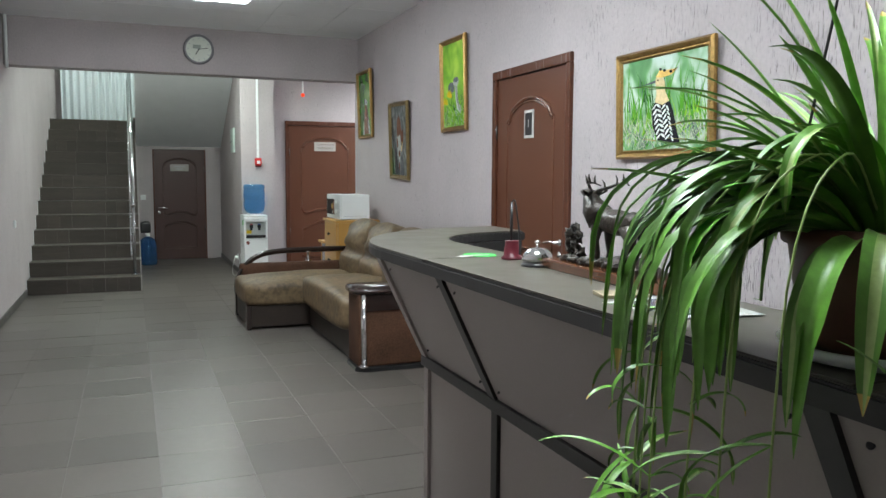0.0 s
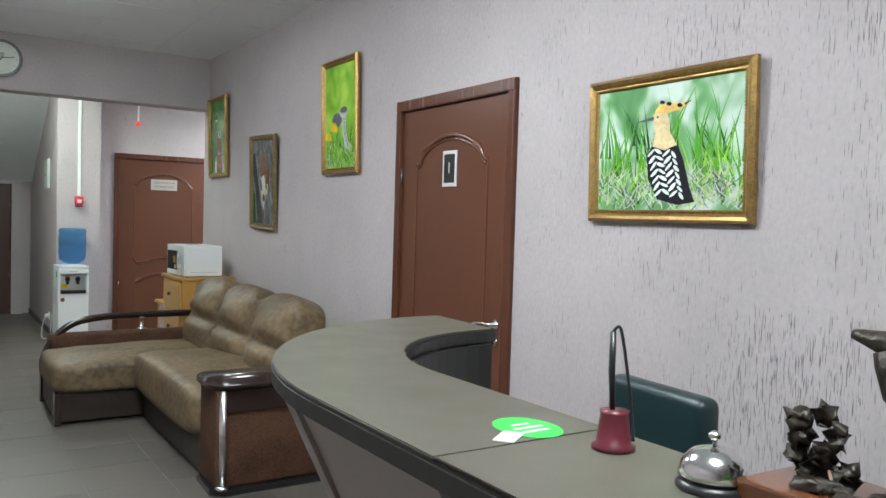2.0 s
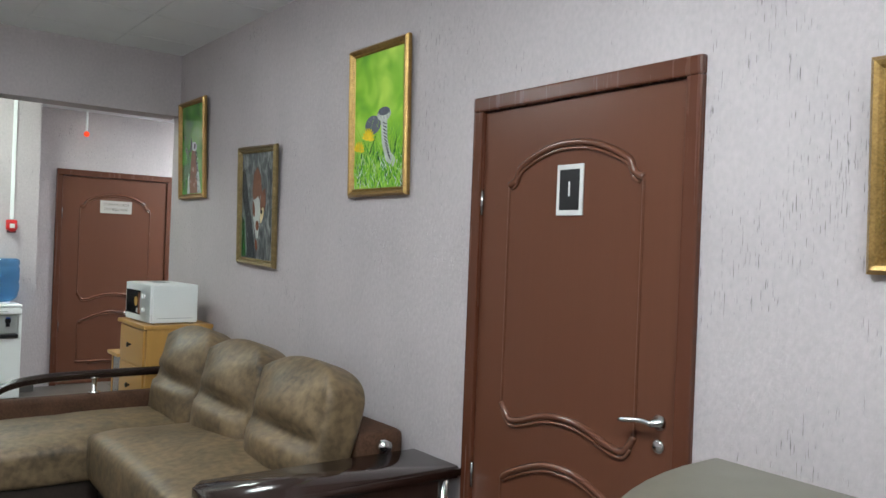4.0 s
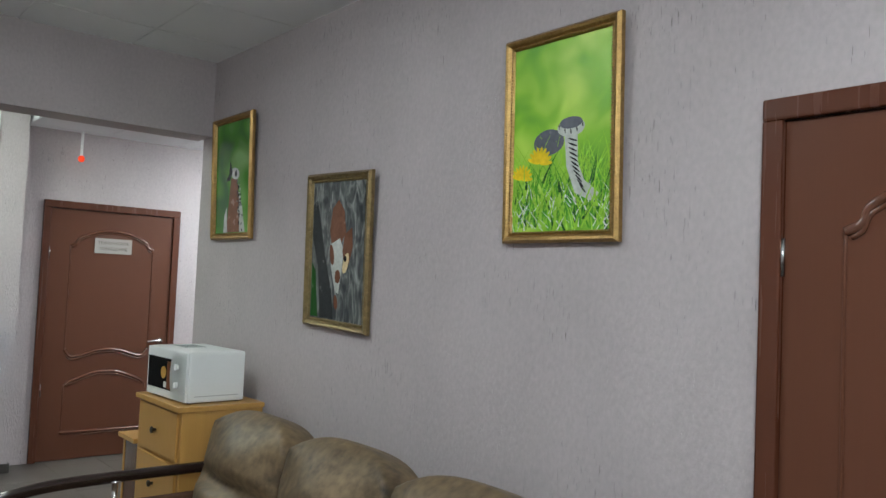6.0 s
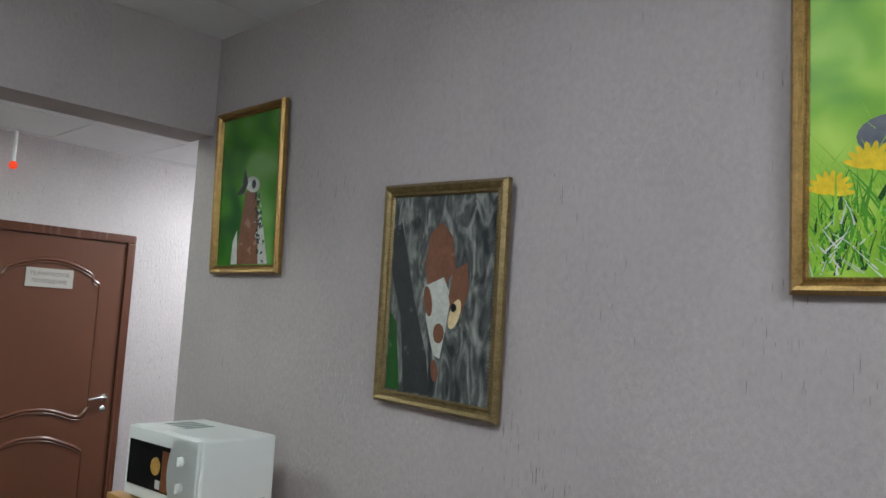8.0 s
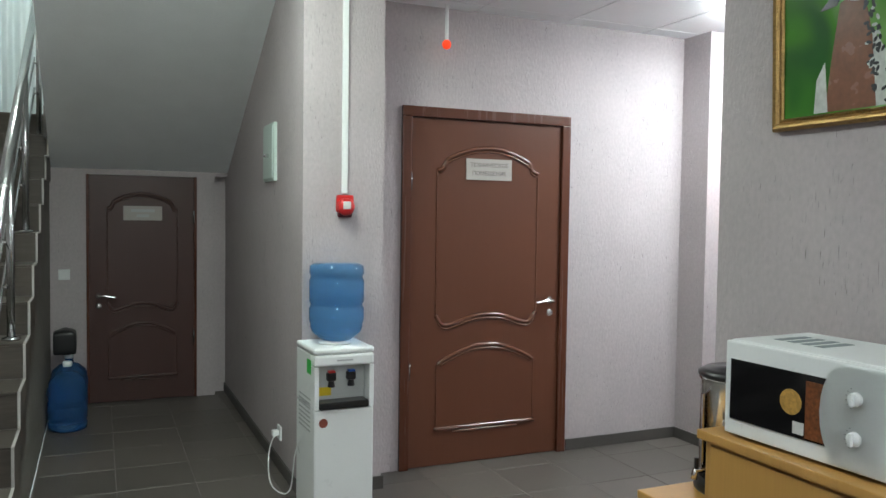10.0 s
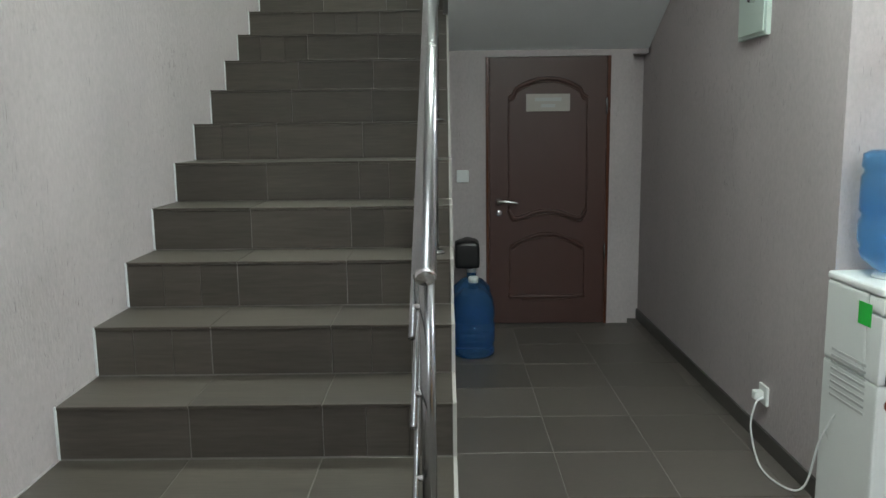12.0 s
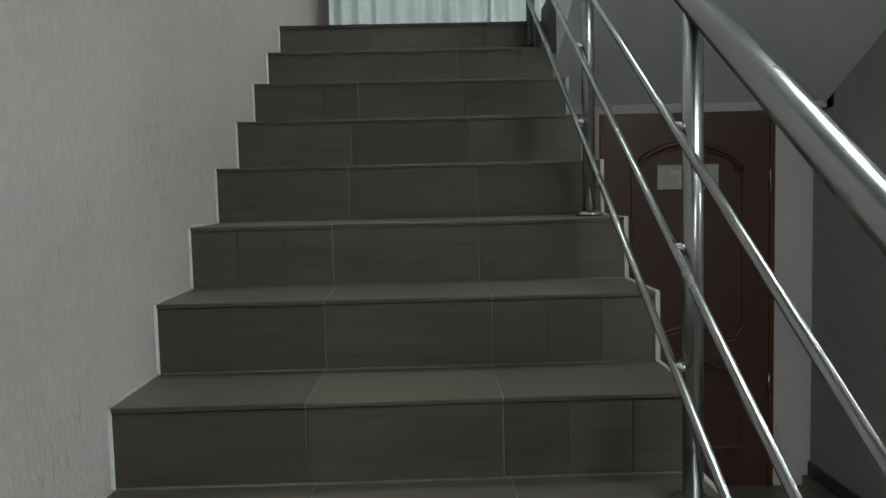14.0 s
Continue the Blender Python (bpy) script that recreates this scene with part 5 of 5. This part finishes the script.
cu = thing("curtain", "pale blue-white pleated curtain behind the landing", "curtain", pose(0, 0, 0))
part("cloth", curtain(-1.02, -0.05, 14.92, LZ + 0.03, 5.0, 9), CURTAIN, cu, "", True)
part("cloth", curtain(-0.06, 1.28, 14.88, LZ + 0.03, 5.0, 12), CURTAIN, cu, "", True)
part("curtain_rod", tube([(-1.09, 14.95, 5.02), (1.33, 14.95, 5.02)], 0.014, 10), STEEL, cu)

# ---- potted spider plant ----
PX, PY = 0.945, 1.215
plant = thing("potted_plant", "large potted spider plant with long arching leaves on the counter", "plant", pose(PX, PY, TOPZ + 0.0005))
part("saucer", lathe([(0.10, 0), (0.125, 0.004), (0.135, 0.020), (0.130, 0.022), (0.12, 0.010)], 32), WHITEPL, plant, "pale saucer", True)
part("pot", lathe([(0.095, 0.011), (0.105, 0.03), (0.125, 0.15), (0.134, 0.155), (0.136, 0.175), (0.124, 0.176), (0.121, 0.155)], 32), POT, plant, "dark brown round pot", True)
part("soil", lathe([(0.120, 0.14), (0.120, 0.156)], 24), SOIL, plant)


def leaf_strip(pts, wide, seed):
    """Channelled blade along a path, with thickness from its fold."""
    b = bmesh.new()
    n = len(pts)
    rows = []
    for i, p in enumerate(pts):
        q = i / (n - 1)
        d = (pts[min(i + 1, n - 1)] - pts[max(i - 1, 0)]).normalized()
        sd = d.cross(Vector((0, 0, 1)))
        sd = sd.normalized() if sd.length > 0.05 else Vector((1, 0, 0))
        up = sd.cross(d)
        w = wide * min(1, 0.45 + q * 2.2) * (1 - q ** 4) ** 0.7 + 0.0006
        rows.append([b.verts.new(p + sd * w * s + up * w * l) for s, l in ((-1, 0.35), (-0.35, 0.02), (0, -0.08), (0.35, 0.02), (1, 0.35))])
    for i in range(n - 1):
        for k in range(4):
            f = b.faces.new((rows[i][k], rows[i][k + 1], rows[i + 1][k + 1], rows[i + 1][k]))
            f.material_index = 1 if k in (1, 2) and seed % 3 == 0 else (2 if i >= n - 2 and seed % 4 == 0 else 0)
    return b


def leaf(origin, az, length, rise, droop, wide, seed, parent):
    rnd = random.Random(seed)
    pts, h = [], Vector((math.cos(az), math.sin(az), 0))
    sidev = Vector((-math.sin(az), math.cos(az), 0)) * rnd.uniform(-0.12, 0.12)
    ang, p, n = rise, Vector(origin), 14
    for i in range(n + 1):
        pts.append(p.copy())
        st = length / n
        if p.x > 0.755 - PX and p.z < 0.03 and parent is plant:
            ang = max(ang, 0.0)
        p = p + (h * math.cos(ang) + Vector((0, 0, math.sin(ang)))) * st + sidev * st * (i / n)
        ang = max(ang - droop / n * (0.5 + i / n), -1.5)
    b = leaf_strip(pts, wide, seed)
    ob = part("leaf", b, LEAF, parent, "", True)
    ob.data.materials.append(LEAF_PALE)
    ob.data.materials.append(LEAF_TIP)
    return ob


rnd = random.Random(11)
for i in range(120):
    az = rnd.uniform(0, 2 * math.pi)
    if 3.25 < az < 4.6:
        az -= 1.35
    ring_ = rnd.random()
    rise = radians(80 - 55 * ring_ + rnd.uniform(-8, 8))
    length = rnd.uniform(0.30, 0.52) * (0.8 + 0.25 * ring_) * (1.0 if i % 4 else 0.75)
    droop = rnd.uniform(2.6, 4.4) if i % 4 else rnd.uniform(0.5, 1.6)
    r0 = 0.08 * ring_
    leaf((r0 * math.cos(az), r0 * math.sin(az), 0.155), az, length, rise, droop, rnd.uniform(0.006, 0.015), i, plant)
for i in range(46):
    az = rnd.uniform(2.2, 3.3)
    leaf((0.06 * math.cos(az), 0.06 * math.sin(az), 0.155), az, rnd.uniform(0.32, 0.53), radians(rnd.uniform(20, 58)), rnd.uniform(2.8, 4.6), rnd.uniform(0.007, 0.015), 1000 + i, plant)
for i in range(5):
    az = rnd.uniform(3.3, 4.2)
    leaf((0.09 * math.cos(az), 0.09 * math.sin(az), 0.16), az, rnd.uniform(0.26, 0.38), radians(rnd.uniform(5, 35)), rnd.uniform(3.2, 4.8), rnd.uniform(0.010, 0.019), 1500 + i, plant)
for i in range(26):
    az = rnd.uniform(0.6, 4.4)
    leaf((0.03 * math.cos(az), 0.03 * math.sin(az), 0.155), az, rnd.uniform(0.30, 0.46), radians(rnd.uniform(52, 80)), rnd.uniform(0.3, 1.5), rnd.uniform(0.005, 0.012), 2000 + i, plant)
# Runners with plantlets hanging over the front edge.
for k, (az, drop) in enumerate(((2.35, 0.52), (2.6, 0.60), (2.9, 0.46), (3.15, 0.56), (3.5, 0.62), (4.0, 0.58), (2.75, 0.70), (3.3, 0.72))):
    ca, sa = math.cos(az), math.sin(az)
    path = smooth_path([(0.05 * ca, 0.05 * sa, 0.2), (0.16 * ca, 0.16 * sa, 0.27), (0.30 * ca, 0.30 * sa, 0.12), (0.33 * ca, 0.33 * sa, 0.2 - drop)], 6)
    part("runner", tube(path, 0.0016, 5), LEAF_PALE, plant, "", True)
    for j in range(13):
        leaf(path[-1 - (j % 5)], rnd.uniform(0, 6.28), rnd.uniform(0.06, 0.17), rnd.uniform(-0.7, 1.2), rnd.uniform(0.8, 2.4), rnd.uniform(0.003, 0.007), 3000 + k * 20 + j, plant)
for a in (20, 140, 260):
    ca, sa = 0.128 * math.cos(radians(a)), 0.128 * math.sin(radians(a))
    part("hanger_cord", tube([(ca, sa, 0.17), (0.004 * ca, 0.004 * sa, 0.95)], 0.0022, 6), BLACK, plant, "dark hanging cord")
part("hanger_tube", tube([(0, 0, 0.94), (0, 0, CEIL - TOPZ - 0.002)], 0.005, 8), CHROME, plant, "thin metal hanger tube")


# ---- tiles, last ----
def piece_mesh(name, sx, sy, sz, material, bev=0.0012):
    b = bmesh.new()
    for z, i in ((0.0, 0.0), (sz - bev, 0.0), (sz, bev)):
        for x, y in ((i, i), (sx - i, i), (sx - i, sy - i), (i, sy - i)):
            b.verts.new((x, y, z))
    b.verts.ensure_lookup_table()
    v = b.verts
    for r in (0, 4):
        for k in range(4):
            b.faces.new((v[r + k], v[r + (k + 1) % 4], v[r + 4 + (k + 1) % 4], v[r + 4 + k]))
    b.faces.new((v[8], v[9], v[10], v[11]))
    me = bpy.data.meshes.new(name)
    b.to_mesh(me)
    b.free()
    me.materials.append(material)
    return me


floor = bpy.data.objects["floor"]
T, TX0, TY0 = 0.40, 0.09 - 3 * 0.40, 5.98 - 20 * 0.40
rest = bmesh.new()
MESHES = {}
for i in range(-1, 20):
    for j in range(40):
        x0, y0 = TX0 + i * T, TY0 + j * T
        x1, y1 = x0 + T, y0 + T
        x0, y0 = max(x0, LX), max(y0, -2.0)
        limit_x = WX if y0 < 9.1 else (6.6 if y0 < 10.75 else (PIX if y0 < TY - 0.1 else NX))
        x1, y1 = min(x1, limit_x), min(y1, NY + (NB if x0 > 1.2 else 0))
        if y0 > 11.3 and x1 > NX:
            x1 = NX
        if x1 - x0 < 0.02 or y1 - y0 < 0.02 or (y0 > 10.5 and x1 < 0.12):
            continue
        w, d = round(x1 - x0 - 0.003, 4), round(y1 - y0 - 0.003, 4)
        if 2.7 < y0 < 13.4 and x0 < 3.8:
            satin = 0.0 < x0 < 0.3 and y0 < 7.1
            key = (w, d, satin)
            if key not in MESHES:
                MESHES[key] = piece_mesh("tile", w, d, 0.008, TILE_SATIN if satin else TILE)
            ob = new("tile", MESHES[key])
            ob.parent = floor
            ob.matrix_basis = pose(x0 + 0.0015, y0 + 0.0015, -0.008 + random.uniform(-0.0003, 0.0003), random.uniform(-0.12, 0.12), random.uniform(-0.12, 0.12), 0)
        else:
            box(x0 + 0.0015, x1 - 0.0015, y0 + 0.0015, y1 - 0.0015, -0.008, 0.0, bm=rest)
tagged(part("outer_tiles", rest, TILE, floor), kind="stuff")

# Tiles of the risers and treads.
STEPM = {}
EDGING = mat("edging", (0.42, 0.41, 0.39), 0.5, var=0.1)


def step_tile(w, h, m):
    key = (round(w, 4), round(h, 4))
    if key not in STEPM:
        STEPM[key] = piece_mesh("tile", *key, 0.009, STEP_TILE)
    ob = new("tile", STEPM[key])
    ob.parent = stairs
    ob.matrix_basis = m


for k in range(13):
    first = (0.41, 0.395, 0.40, 0.39)[k % 4]
    cuts = [LX, LX + first, LX + first + 0.40, SX]
    y, z = SY + k * RUN, (k + 1) * RISE
    for c0, c1 in zip(cuts, cuts[1:]):
        jit = random.uniform(-0.0006, 0.0006)
        cells = 3 if random.random() < 0.4 else 1
        wide = (c1 - c0 - 0.003) / cells
        for c in range(cells):
            step_tile(wide - (0.0012 if cells > 1 else 0), RISE - 0.0135, pose(c0 + 0.0015 + c * wide, y + 0.0115 + jit, z - RISE + 0.002, 90, 0, 0))
        depth = RUN if k < 12 else 1.3
        step_tile(c1 - c0 - 0.003, depth - 0.002, pose(c0 + 0.0015, y - 0.002, z - 0.0095 + jit, 0, 0, 0))
# Cut side of the flight, faced step by step.
for k in range(13):
    h = (k + 1) * RISE - 0.012
    b = box(SX + 0.0005, SX + 0.009, SY + 0.013 + k * RUN + 0.0015, SY + 0.013 + (k + 1) * RUN - 0.0015, max(0.0, k * RISE - 0.16), h, 0.0008, seg=1)
    part("tile", b, STEP_TILE, stairs)
structure("stair_cheek", prism([(SX + 0.0005, SY + 0.02), (SX + 0.006, SY + 0.02), (SX + 0.006, NY - 0.013), (SX + 0.0005, NY - 0.013)], 0.0, 0.0 + 0.002), WHITE, "pale plastered foot of the stair cheek", "trim")

# Pale caulk beside the wall and pale edging on the open side, step by step.
for k in range(13):
    y, z = SY + k * RUN, (k + 1) * RISE
    part("caulk", box(LX + 0.0003, LX + 0.006, y - 0.0045, y + 0.004, z - RISE, z - 0.001), WHITE, stairs)
    part("caulk", box(LX + 0.0003, LX + 0.005, y + 0.004, y + RUN - 0.005, z - 0.0015, z + 0.004), PLASTER, stairs)
    part("edging", box(SX - 0.0005, SX + 0.0105, y - 0.0035, y + 0.0025, z - RISE, z), EDGING, stairs)
    part("edging", box(SX - 0.0005, SX + 0.0105, y + 0.003, y + RUN - 0.004, z - 0.0035, z + 0.001), EDGING, stairs)
